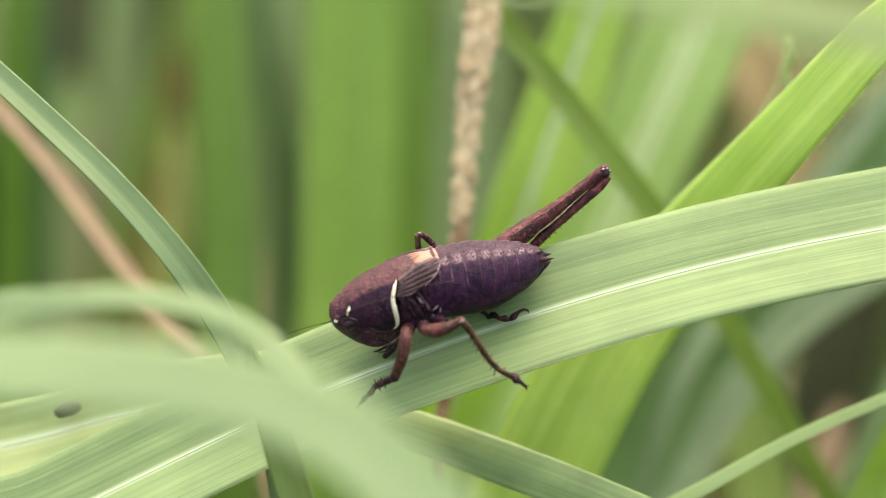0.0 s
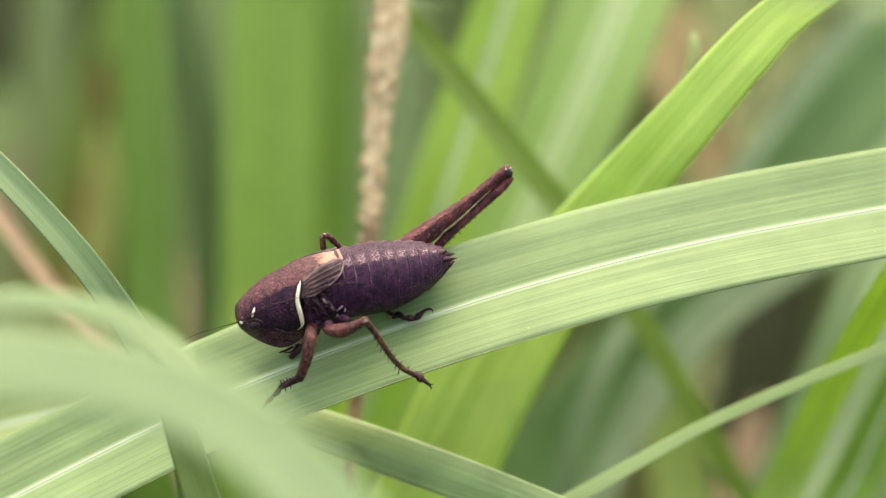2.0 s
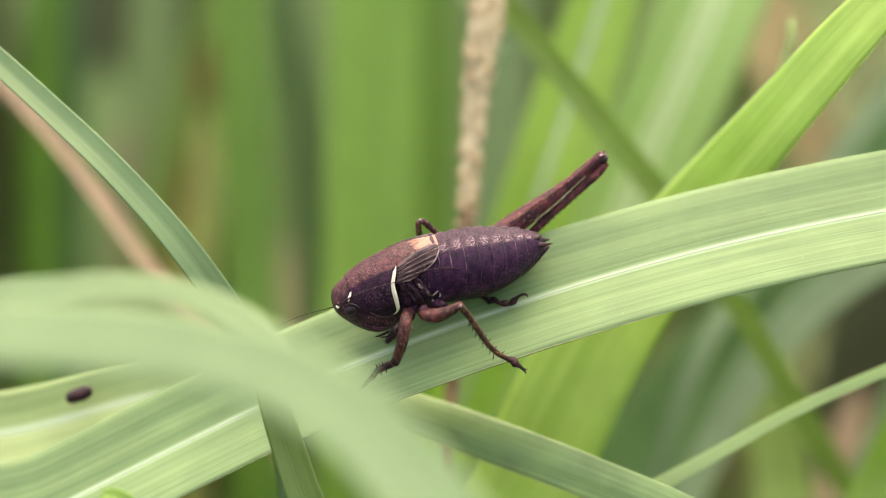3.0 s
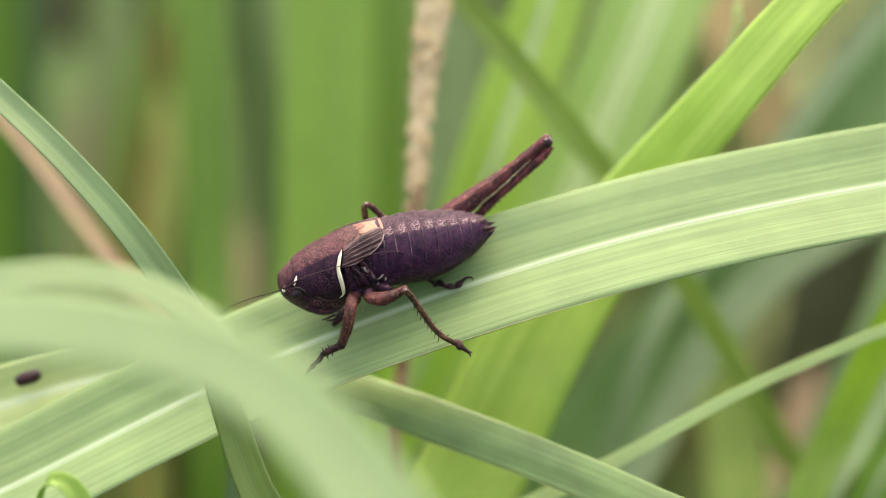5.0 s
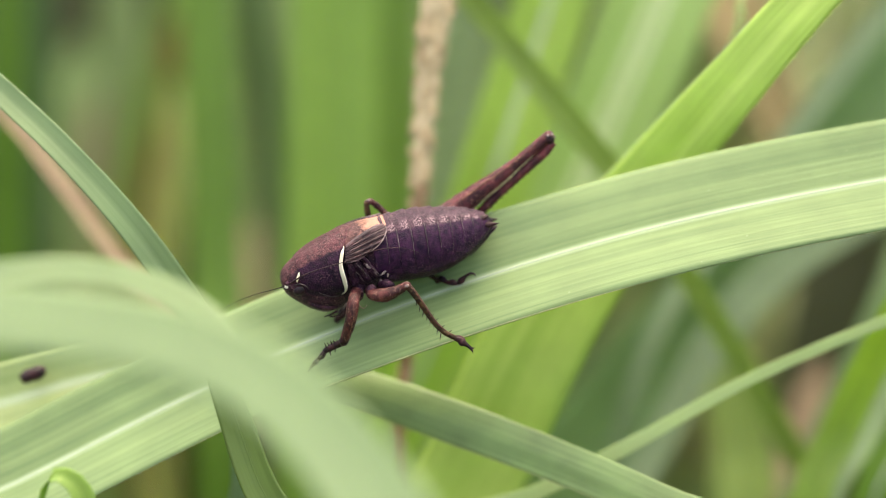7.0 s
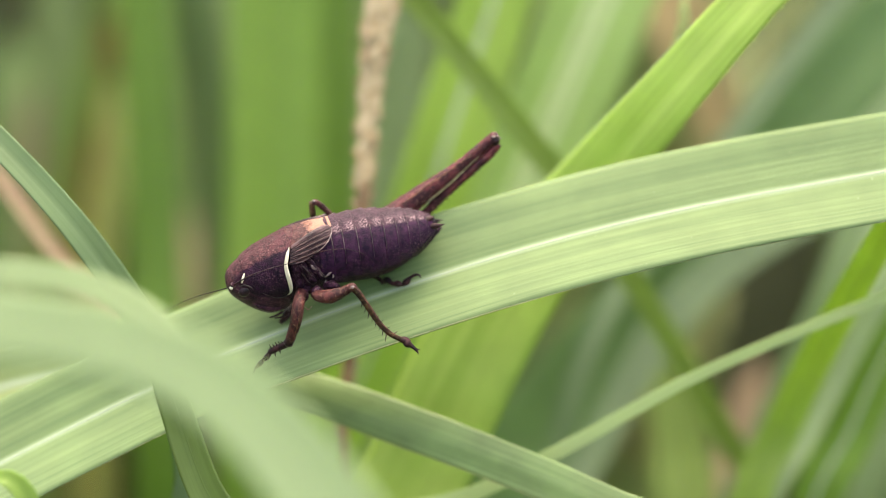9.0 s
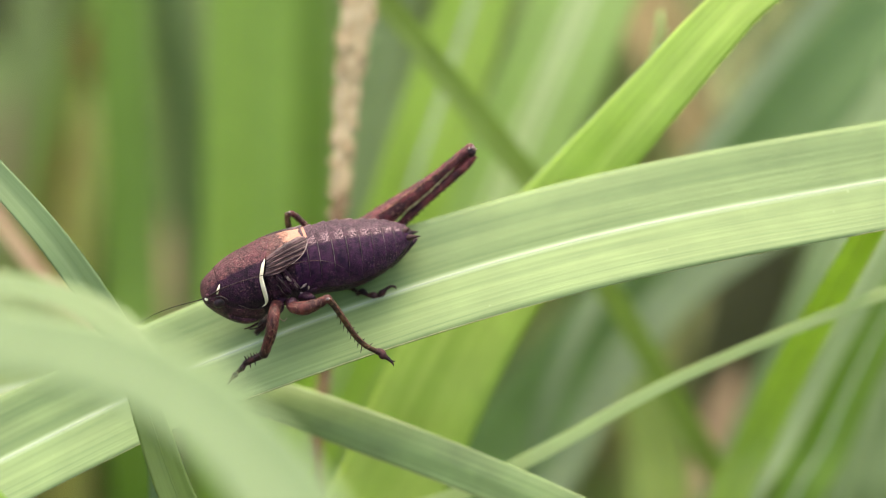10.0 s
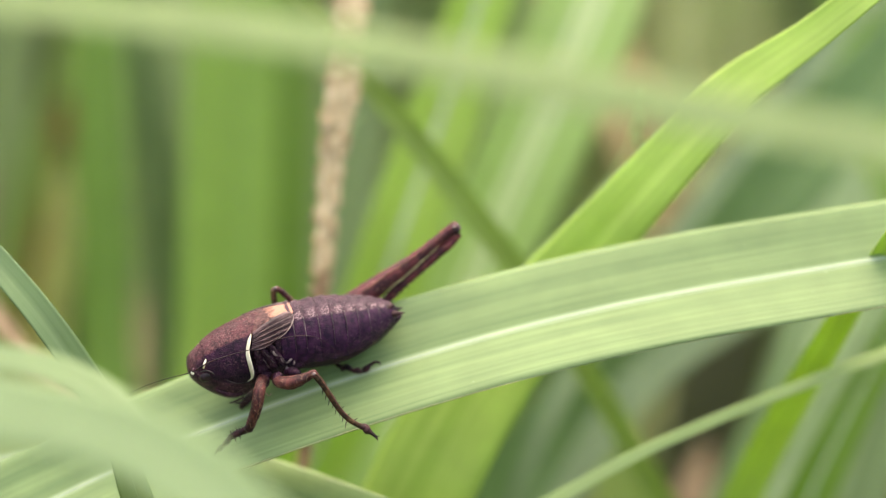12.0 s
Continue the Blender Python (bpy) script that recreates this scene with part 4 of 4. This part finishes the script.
    cuts = [7.5, 8.25, 9.1, 10.15, 11.2, 12.2, 13.15, 14.0, 14.8, 15.45, 15.95]
    for a0, b0 in zip(cuts, cuts[1:]):
        def plate_place(e, k):
            deg = -30 + 240 * k
            a = radians(deg)
            slant = 0.42 * (1 - max(math.sin(a), -0.1)) * min(1.0, (16.2 - b0) / 3)
            x = min(a0 - 0.2 + (b0 + 0.1 - a0 + 0.2) * e - slant, 16.1)
            g = 0.02 + 0.12 * e ** 1.5 + 0.014 * noise.noise(Vector((x * 3, deg * 0.08, a0)))
            return skin(ABDOMEN, x, a, g), (a, e)
        plate = patch("tergite", 10, 48, plate_place, PLATE, abdomen)
        for s in (0, 1):
            edge = [plate_place(0.985, (d + 30) / 240 if s else 1 - (d + 30) / 240)[0] * 1.004 for d in (58, 48, 36, 24, 12, 2)]
            limb("plate_edge", [(*p, r * (0.8 if b0 < 12.5 else 0.5)) for p, r in zip(edge, (0.02, 0.045, 0.04, 0.032, 0.022, 0.008))], EDGE, plate, segs=6, count=14)
    for s in (1, -1):
        base, tip = (Vector((15.5, -0.65, 0.12)), Vector((16.85, -1.05, 0.10))) if s > 0 else (Vector((15.7, 0.30, -0.07)), Vector((17.0, 0.55, -0.38)))
        limb("cercus", [(*base, 0.26), (*base.lerp(tip, 0.5), 0.22), (*base.lerp(tip, 0.75), 0.1), (*tip, 0.012)], LEGDARK, abdomen, count=10)
    limb("tail_plate", [(*(13.99, -0.00, -1.77), 0.8), (*(15.22, 0.00, -1.24), 0.6), (*(16.15, 0.00, -0.85), 0.32), (*(16.75, 0.00, -0.62), 0.05)], FLANK, abdomen, count=14, flat=0.8, rough=0.05)
    limb("tail_point", [(*(15.5, -0.45, 0.55), 0.3), (*(15.95, -0.5, 0.62), 0.2), (*(16.2, -0.5, 0.75), 0.03)], LEGDARK, abdomen, count=8)

    # fore leg
    leg = limb("fore_leg", [(*(5.10, -1.90, -1.46), 0.42), (*(4.61, -3.85, -1.09), 0.44), (*(4.13, -4.32, -2.00), 0.45), (*(3.48, -4.21, -3.35), 0.38), (*(3.05, -3.96, -4.21), 0.33)], LEG, thing, segs=14, count=22, rough=0.05)
    lump("knee", (3.07, -4.01, -4.08), (0.37, 0.36, 0.36), LEGDARK, leg, rough=0.05)
    shin = limb("shin", [(*(3.10, -3.95, -4.18), 0.32), (*(2.57, -3.68, -4.41), 0.27), (*(1.94, -3.34, -4.74), 0.26), (*(1.47, -3.19, -4.97), 0.2)], LEGDARK, leg, count=14, rough=0.07)
    limb("foot", [(*(1.56, -3.19, -4.95), 0.17), (*(1.21, -3.22, -5.27), 0.23), (*(0.91, -3.18, -5.45), 0.14), (*(0.64, -3.24, -5.62), 0.22), (*(0.33, -3.22, -5.83), 0.12), (*(-0.09, -3.28, -6.22), 0.05)], LEGDARK, leg, count=22)
    limb("ridge", [(*(4.50, -4.45, -1.0), 0.03), (*(4.22, -4.74, -1.95), 0.10), (*(3.87, -4.70, -2.7), 0.06), (*(3.48, -4.56, -3.46), 0.02)], RIDGE, leg, segs=7, count=18, rough=0.08, flat=0.6)
    spines("spine", (2.77, -3.81, -4.20), (1.63, -3.25, -4.64), 5, 0.5, (0.1, -0.2, 1), shin, LEGDARK)
    spines("spine", (2.5, -3.7, -4.7), (1.7, -3.3, -5.1), 2, 0.35, (0.2, -0.3, -0.9), shin, LEGDARK)
    # far fore leg, mostly hidden
    limb("fore_leg", [(*(4.34, 1.50, -4.14), 0.4), (*(3.68, 0.07, -4.12), 0.35), (*(3.05, 0.05, -4.66), 0.2)], LEGDARK, thing, count=8)
    lump("coxa", (5.05, -2.35, -1.5), (0.5, 0.5, 0.55), FLANK, leg, rough=0.08)

    # middle leg
    leg = limb("middle_leg", [(*(6.02, -2.20, -1.55), 0.36), (*(6.18, -4.10, -0.98), 0.46), (*(6.75, -4.55, -0.98), 0.53), (*(7.40, -4.80, -0.85), 0.48), (*(8.05, -5.0, -0.62), 0.37), (*(8.46, -5.12, -0.42), 0.31)], LEG, thing, segs=14, count=24, rough=0.07)
    lump("coxa", (6.12, -3.45, -0.92), (0.40, 0.55, 0.42), FLANK, leg, rough=0.12)
    limb("trochanter", [(*(6.9, -2.6, -1.2), 0.3), (*(7.3, -3.3, -0.85), 0.36), (*(7.65, -3.9, -0.75), 0.25)], FLANK, leg, count=12, rough=0.08)
    lump("knee", (8.57, -5.15, -0.44), (0.36, 0.34, 0.34), LEG, leg, rough=0.04)
    lump("knee_cap", (8.60, -5.42, -0.28), (0.16, 0.1, 0.12), MARK, leg, segs=10, rings=7)
    shin = limb("shin", [(*(8.61, -5.16, -0.45), 0.28), (*(8.90, -5.35, -0.94), 0.26), (*(9.38, -5.70, -2.29), 0.23), (*(9.86, -6.06, -3.66), 0.21), (*(10.47, -6.24, -4.67), 0.20), (*(11.07, -6.29, -5.26), 0.2)], SHIN, leg, segs=12, count=28, rough=0.03)
    foot = limb("foot", [(*(10.99, -6.27, -5.24), 0.22), (*(11.34, -6.30, -5.45), 0.29), (*(11.46, -6.46, -5.70), 0.31), (*(11.63, -6.56, -5.85), 0.18), (*(11.84, -6.72, -6.09), 0.13)], LEGDARK, leg, count=18)
    limb("claw", [(*(11.82, -6.69, -6.04), 0.1), (*(12.01, -6.88, -6.15), 0.07), (*(12.23, -6.82, -6.21), 0.015)], LEGDARK, foot, count=8, segs=7)
    limb("claw", [(*(11.80, -6.71, -6.08), 0.1), (*(11.96, -6.96, -6.29), 0.07), (*(11.96, -6.89, -6.58), 0.015)], LEGDARK, foot, count=8, segs=7)
    limb("ridge", [(*(8.76, -5.44, -0.30), 0.05), (*(9.06, -5.61, -0.89), 0.05), (*(9.52, -5.93, -2.23), 0.04), (*(10.01, -6.27, -3.59), 0.04), (*(10.76, -6.36, -4.81), 0.02)], RIDGE, shin, segs=7, count=24, rough=0.05, flat=0.7)
    spines("spine", (8.95, -5.40, -1.42), (10.23, -6.18, -4.62), 8, 0.5, (-0.6, -0.3, -0.85), shin, LEGDARK)
    spines("spine", (9.43, -5.76, -2.38), (9.93, -6.10, -3.71), 3, 0.42, (0.6, -0.3, 0.8), shin, LEGDARK)
    spines("spine", (9.99, -6.15, -3.80), (10.85, -6.21, -4.97), 2, 0.42, (0.6, -0.3, 0.8), shin, LEGDARK)
    # far middle leg: its knee stands over the back
    leg = limb("middle_leg", [(*(9.35, 2.60, 0.65), 0.24), (*(8.95, 2.90, 1.50), 0.25), (*(8.52, 3.02, 2.30), 0.24), (*(8.14, 3.06, 2.86), 0.22)], LEG, thing, count=16, rough=0.05)
    lump("knee", (8.02, 3.06, 2.84), (0.30, 0.26, 0.24), LEG, leg, rough=0.05)
    lump("knee_cap", (7.98, 2.90, 3.05), (0.14, 0.10, 0.08), MARK, leg, segs=10, rings=7)
    shin = limb("shin", [(*(7.86, 3.06, 2.90), 0.22), (*(7.76, 3.05, 2.50), 0.24), (*(7.68, 3.0, 1.61), 0.22), (*(8.00, 3.0, -0.56), 0.18), (*(11.40, -0.25, -3.70), 0.17)], SHIN, leg, count=26, rough=0.03)
    spines("spine", (8.95, 2.75, 1.75), (8.45, 2.85, 2.55), 3, 0.22, (0.5, 0, 0.9), leg, LEGDARK)
    foot = limb("foot", [(*(11.23, -0.23, -3.70), 0.16), (*(11.62, -0.64, -3.35), 0.26), (*(11.93, -1.11, -3.50), 0.16), (*(12.32, -1.29, -3.54), 0.26), (*(12.64, -1.38, -3.65), 0.16), (*(12.92, -1.44, -3.51), 0.27), (*(13.32, -1.53, -3.19), 0.13), (*(13.73, -1.69, -2.99), 0.11), (*(14.00, -1.78, -3.09), 0.08), (*(14.04, -1.72, -3.39), 0.015)], LEGDARK, leg, count=40)

    # jumping leg, folded; the other one is lost
    leg = limb("jumping_leg", [(*(11.47, 2.30, -0.27), 0.72), (*(13.92, 2.75, 0.17), 0.87), (*(15.82, 2.90, 0.84), 0.80), (*(17.81, 3.00, 1.58), 0.63), (*(19.81, 3.05, 2.45), 0.50), (*(21.58, 3.10, 3.33), 0.45), (*(22.38, 3.10, 3.72), 0.48), (*(22.74, 3.10, 3.98), 0.36), (*(22.89, 3.10, 4.08), 0.1)], THIGH, thing, segs=16, count=44, rough=0.06)
    lump("knee", (22.50, 3.00, 3.66), (0.46, 0.47, 0.46), LEGDARK, leg, rough=0.05)
    for c in ((22.42, 2.72, 4.12), (22.72, 2.70, 4.10), (22.86, 2.70, 3.86)):
        lump("knee_cap", c, (0.12, 0.12, 0.07), MARK, leg, segs=10, rings=7, rough=0.04)
    limb("ridge", [(*(14.40, 1.95, 1.14), 0.05), (*(16.91, 2.30, 1.98), 0.07), (*(19.38, 2.55, 2.77), 0.05), (*(21.40, 2.65, 3.74), 0.04)], RIDGE, leg, segs=7, count=22, rough=0.08)
    # pale line added for the light gap between thigh and shin, not a ridge
    limb("ridge", [(*(16.24, 2.20, 0.55), 0.03), (*(17.65, 2.35, 1.10), 0.07), (*(19.47, 2.55, 2.02), 0.06), (*(20.96, 2.65, 2.84), 0.03)], PALEGAP, leg, segs=7, count=20, rough=0.04)
    shin = limb("shin", [(*(22.71, 3.00, 3.30), 0.36), (*(21.94, 2.90, 2.71), 0.37), (*(20.15, 2.85, 1.78), 0.39), (*(18.11, 2.80, 0.70), 0.39), (*(16.53, 2.70, -0.24), 0.36), (*(14.71, 2.80, -1.47), 0.28), (*(12.62, 3.00, -2.92), 0.2)], THIGH, leg, segs=14, count=36, rough=0.05)
    spines("spine", (21.46, 2.90, 2.12), (16.65, 2.70, -0.55), 10, 0.26, (0.25, -0.1, -0.95), shin, LEGDARK, skew=-0.6)
    limb("whisker", [(*(4.98, -2.20, -1.75), 0.05), (*(4.94, -2.40, -2.28), 0.04), (*(5.20, -2.50, -2.77), 0.035), (*(5.51, -2.50, -2.57), 0.015)], TAN, thorax, segs=6, count=12)
    return thing


tagged(cricket(), "dark brown bush-cricket resting on the broad grass leaf", "cricket")

# ---- ground and far growth ----
def ground():
    n, size = 40, 60000.0
    verts, faces = [], []
    for i in range(n + 1):
        for j in range(n + 1):
            x, y = (2 * i / n - 1), (2 * j / n - 1)
            x, y = x * abs(x) ** 3 * size, y * abs(y) ** 3 * size
            z = 6 * noise.noise(Vector((x * 0.01, y * 0.01, 0))) if abs(x) + abs(y) < 2000 else 0
            verts.append((x, y, -380 + min(z, 3)))
    for i in range(n):
        for j in range(n):
            a = i * (n + 1) + j
            faces.append((a, a + n + 1, a + n + 2, a + 1))
    return tagged(link("ground", verts, faces, SOIL), "brown soil under the grass", "ground", kind="structure")


ground()


def far_growth(name, count, near, far, seed, material, label, spread=0.45, shift=0.0, gap=None):
    rnd = random.Random(seed)
    pieces = []
    for i in range(count):
        d = near + (far - near) * rnd.random() ** 1.2
        x = rnd.uniform(-1, 1) * (70 + d * spread) + shift * d
        top = rnd.uniform(-20, 160) + 0.1 * d
        if gap and gap[0] < x / (d + 163) < gap[1] and d < 900 and rnd.random() < 0.95:
            continue
        lean, tilt = rnd.gauss(0, 45), abs(rnd.gauss(0, 40))
        w = rnd.uniform(5, 13)
        rows = [(x - lean, d, -380, w * 0.7), (x - lean * 0.3, d + tilt * 0.3, -150, w), (x, d + tilt * 0.5, top * 0.3 - 30, w), (x + lean * 0.6 + rnd.gauss(0, 15), d + tilt, top, w * 0.7), (x + lean * 1.3 + rnd.gauss(0, 40), d + tilt, top + rnd.uniform(-20, 60), 0.3)]
        a = rnd.uniform(-0.9, 0.9)
        v, f, u, fr = ribbon(rows, (math.cos(a), math.sin(a), 0), count=14, cols=4, seed=rnd.uniform(0, 9), wave=0.03)
        pieces.append((v, f, u))
    v, f, u = merged(pieces)
    return tagged(link(name, v, f, material, uvs=u), label, "grass", kind="stuff")


far_growth("far_grass", 460, 185, 900, 3, FAR, "mixed green and brown grass further back", gap=(0.105, 0.225))
far_growth("withered_grass", 22, 210, 480, 12, WITHERED, "withered brown and olive grass further back", shift=-0.42)


def meadow(count, seed):
    """The stand of grass all round, open where the eye is."""
    rnd = random.Random(seed)
    pieces = []
    while len(pieces) < count:
        r = 220 + 3000 * rnd.random() ** 1.5
        a = rnd.uniform(0, 2 * math.pi)
        x, y = r * math.cos(a), r * math.sin(a)
        if (-420 < y < 190 and abs(x) < 190) or (y > 0 and abs(x) < 110 + 0.42 * y and y < 950):
            continue
        h = rnd.uniform(230, 430)
        b = rnd.uniform(0, 2 * math.pi)
        lean = rnd.uniform(20, 110)
        dx, dy = math.cos(b) * lean, math.sin(b) * lean
        if y < 0 and abs(x) < 260:
            dx = abs(dx) * (1 if x > 0 else -1)
        w = rnd.uniform(5, 12) * (1 + r / 3000)
        rows = [(x, y, -380, w * 0.6), (x + dx * 0.2, y + dy * 0.2, -380 + h * 0.5, w), (x + dx * 0.6, y + dy * 0.6, -380 + h * 0.9, w * 0.8), (x + dx * 1.3, y + dy * 1.3, -380 + h * rnd.uniform(0.8, 1.1), 0.4)]
        c = rnd.uniform(0, math.pi)
        v, f, u, fr = ribbon(rows, (math.cos(c), math.sin(c), 0), count=7, cols=2, seed=rnd.uniform(0, 9))
        pieces.append((v, f, u))
    v, f, u = merged(pieces)
    return tagged(link("meadow_grass", v, f, FAR, uvs=u), "tall green meadow grass all round", "grass", kind="stuff")


meadow(4200, 21)

# single leaves that stand out further back
for rows, material, label in (
        # two dark leaves put into a gap that holds only shade
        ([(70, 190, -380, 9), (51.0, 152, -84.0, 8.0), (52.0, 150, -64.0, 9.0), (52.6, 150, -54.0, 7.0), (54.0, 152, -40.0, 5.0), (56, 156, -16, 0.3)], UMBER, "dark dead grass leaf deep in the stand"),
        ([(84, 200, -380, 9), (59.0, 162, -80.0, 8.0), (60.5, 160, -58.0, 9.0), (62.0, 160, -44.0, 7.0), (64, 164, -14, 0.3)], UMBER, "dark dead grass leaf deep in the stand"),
        ([(-60, 190, -380, 4), (-43.4, 126, -60.0, 2.0), (-41.4, 125, -36.0, 2.4), (-39.6, 125, -28.0, 2.2), (-38.2, 125, -21.5, 0.3)], RUST, "dry rusty brown grass leaf standing upright"),
        ([(-56, 200, -380, 5), (-41.0, 131, -58.0, 3.6), (-39.2, 130, -40.0, 4.4), (-38.1, 130, -31.0, 4.2), (-37.5, 130, -23.5, 2.4), (-37.1, 130, -19.5, 0.3)], AMBER, "yellowing grass leaf standing upright"),
        ([(-54, 210, -380, 2), (-40.0, 138, -60.0, 1.0), (-38.2, 135, -22.0, 1.2), (-37.8, 135, -16.5, 2.8), (-37.5, 135, -13.5, 1.6), (-37.2, 135, -11.5, 0.3)], RUST, "thin stem with a rusty brown tip"),
        ([(-70, 220, -380, 6), (-50.0, 150, -55.0, 4.0), (-46.4, 150, -38.0, 4.4), (-43.4, 150, -27.0, 4.4), (-40.4, 150, -16.5, 3.6), (-37.0, 152, -4.0, 2.6), (-32, 156, 14, 0.3)], OLIVE, "leaning olive green grass leaf"),
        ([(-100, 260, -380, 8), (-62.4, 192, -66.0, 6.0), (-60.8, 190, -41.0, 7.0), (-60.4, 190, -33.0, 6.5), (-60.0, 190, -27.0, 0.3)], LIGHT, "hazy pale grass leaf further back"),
        ([(-90, 250, -380, 7), (-53.6, 184, -70.0, 5.0), (-51.8, 180, -36.0, 6.0), (-50.6, 182, -12.0, 5.0), (-49, 186, 14, 0.3)], SAGE, "sage green grass leaf further back"),
        ([(-96, 270, -380, 6), (-58.0, 190, -60.0, 3.0), (-57.3, 188, -43.0, 5.0), (-56.8, 188, -38.0, 2.0), (-56.4, 188, -35.0, 0.3)], DRY, "dry brownish grass leaf further back"),
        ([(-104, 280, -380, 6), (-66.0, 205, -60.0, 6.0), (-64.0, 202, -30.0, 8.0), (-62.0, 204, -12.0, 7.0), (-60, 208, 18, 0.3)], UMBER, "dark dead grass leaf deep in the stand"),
        ([(-50, 220, -380, 5), (-27.4, 151, -60.0, 2.8), (-27.2, 150, -38.0, 3.4), (-27.7, 150, -22.0, 4.6), (-28.2, 150, -8.0, 5.4), (-29, 154, 14, 0.3)], SAGE, "pale sage grass leaf between the green ones"),
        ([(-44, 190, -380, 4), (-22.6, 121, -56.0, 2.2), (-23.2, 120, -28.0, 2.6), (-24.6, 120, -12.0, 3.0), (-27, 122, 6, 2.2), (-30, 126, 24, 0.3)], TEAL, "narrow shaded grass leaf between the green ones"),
        ([(-20, 260, -380, 4), (*(-28.8, 156.5, -68.4), 4.0), (*(-28.5, 162.2, -50.9), 5.0), (*(-27.9, 164.3, -44.5), 0.3)], DRY, "dry pinkish brown grass leaf"),
        ([(95, 190, -380, 8), (*(63.1, 110.6, -64.1), 9), (*(65.1, 121.7, -30.1), 11), (*(66.6, 126.8, -14.4), 10), (*(68.7, 133.7, 7.0), 6), (*(71.7, 138.4, 21.4), 0.3)], PALE, "upright pale green grass leaf"),
        ([(88, 140, -380, 6), (*(67.3, 73.0, -34.1), 6), (*(60.8, 82.8, -4.0), 6), (*(58.2, 85.6, 4.5), 6), (*(54.2, 89.9, 17.8), 4), (*(50.3, 93.6, 29.2), 0.3)], GRASS, "upright green grass leaf"),
        ([(-10, 330, -380, 5), (*(-14.4, 255.3, -55.8), 5), (*(1.5, 221.4, 1.9), 5), (*(21.2, 163.9, 19.0), 5), (*(29.6, 121.7, 2.4), 7), (*(35.6, 115.2, -7.8), 9), (*(39.9, 112.0, -17.8), 6.4), (*(43.4, 109.4, -25.8), 4.4), (*(46.2, 107.4, -31.9), 0.3)], STRAWLEAF, "dry tan grass leaf hanging over"),
        ([(62, 180, -380, 4), (*(39.4, 74.4, -62.3), 3), (*(40.0, 78.4, -50.0), 4.2), (*(41.4, 80.2, -44.4), 3.6), (*(42.9, 81.6, -40.1), 0.3)], DRY, "dry pinkish brown grass leaf"),
        ([(30, 150, -380, 6), (*(33.5, 69.8, -60.1), 7), (*(32.6, 73.8, -48.0), 7), (*(31.1, 76.9, -38.3), 5), (*(30.5, 79.1, -31.7), 0.3)], OLIVE, "upright olive green grass leaf"),
        ([(-30, 150, -380, 6), (*(-7.8, 78.2, -57.0), 6), (*(-7.3, 87.5, -28.4), 6), (*(-6.8, 96.4, -1.0), 5.5), (*(-6.2, 106.5, 30.1), 0.3)], UPRIGHT, "upright dark green grass leaf"),
        ([(-22, 170, -380, 6), (*(0.4, 103.9, -68.7), 8), (*(0.1, 114.1, -37.0), 8), (*(1.2, 124.0, -6.7), 7), (*(3.3, 135.2, 27.7), 0.3)], GREY, "upright grey-green grass leaf")):
    grass_leaf(rows, (1, 0.15, 0), material, label, seed=len(label) + rows[0][1])


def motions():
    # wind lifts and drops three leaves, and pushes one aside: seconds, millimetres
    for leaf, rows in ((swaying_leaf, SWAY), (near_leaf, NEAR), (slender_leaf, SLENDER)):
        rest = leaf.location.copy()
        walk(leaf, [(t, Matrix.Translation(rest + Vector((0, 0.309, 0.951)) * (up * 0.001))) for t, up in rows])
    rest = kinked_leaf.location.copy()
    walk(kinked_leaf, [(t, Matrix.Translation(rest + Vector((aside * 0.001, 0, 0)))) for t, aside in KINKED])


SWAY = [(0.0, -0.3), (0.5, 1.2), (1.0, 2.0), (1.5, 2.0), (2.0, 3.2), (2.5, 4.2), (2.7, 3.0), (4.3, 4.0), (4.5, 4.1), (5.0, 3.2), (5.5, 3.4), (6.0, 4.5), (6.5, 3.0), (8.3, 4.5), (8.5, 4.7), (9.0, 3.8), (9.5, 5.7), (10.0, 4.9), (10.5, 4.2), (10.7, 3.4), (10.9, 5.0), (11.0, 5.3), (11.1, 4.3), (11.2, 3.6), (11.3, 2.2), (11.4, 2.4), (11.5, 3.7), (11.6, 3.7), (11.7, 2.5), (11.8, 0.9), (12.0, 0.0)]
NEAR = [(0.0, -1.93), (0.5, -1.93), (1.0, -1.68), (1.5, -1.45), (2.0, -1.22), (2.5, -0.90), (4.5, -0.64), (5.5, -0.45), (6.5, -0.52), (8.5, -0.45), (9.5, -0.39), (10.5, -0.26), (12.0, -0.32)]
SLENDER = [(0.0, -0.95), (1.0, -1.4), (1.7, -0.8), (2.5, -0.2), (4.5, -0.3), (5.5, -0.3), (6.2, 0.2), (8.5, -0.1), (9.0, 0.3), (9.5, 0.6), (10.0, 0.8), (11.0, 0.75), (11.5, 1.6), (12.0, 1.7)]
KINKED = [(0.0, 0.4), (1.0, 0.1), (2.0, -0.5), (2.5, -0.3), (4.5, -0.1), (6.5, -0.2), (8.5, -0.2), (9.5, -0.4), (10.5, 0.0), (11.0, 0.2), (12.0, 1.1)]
bpy.context.view_layer.update()
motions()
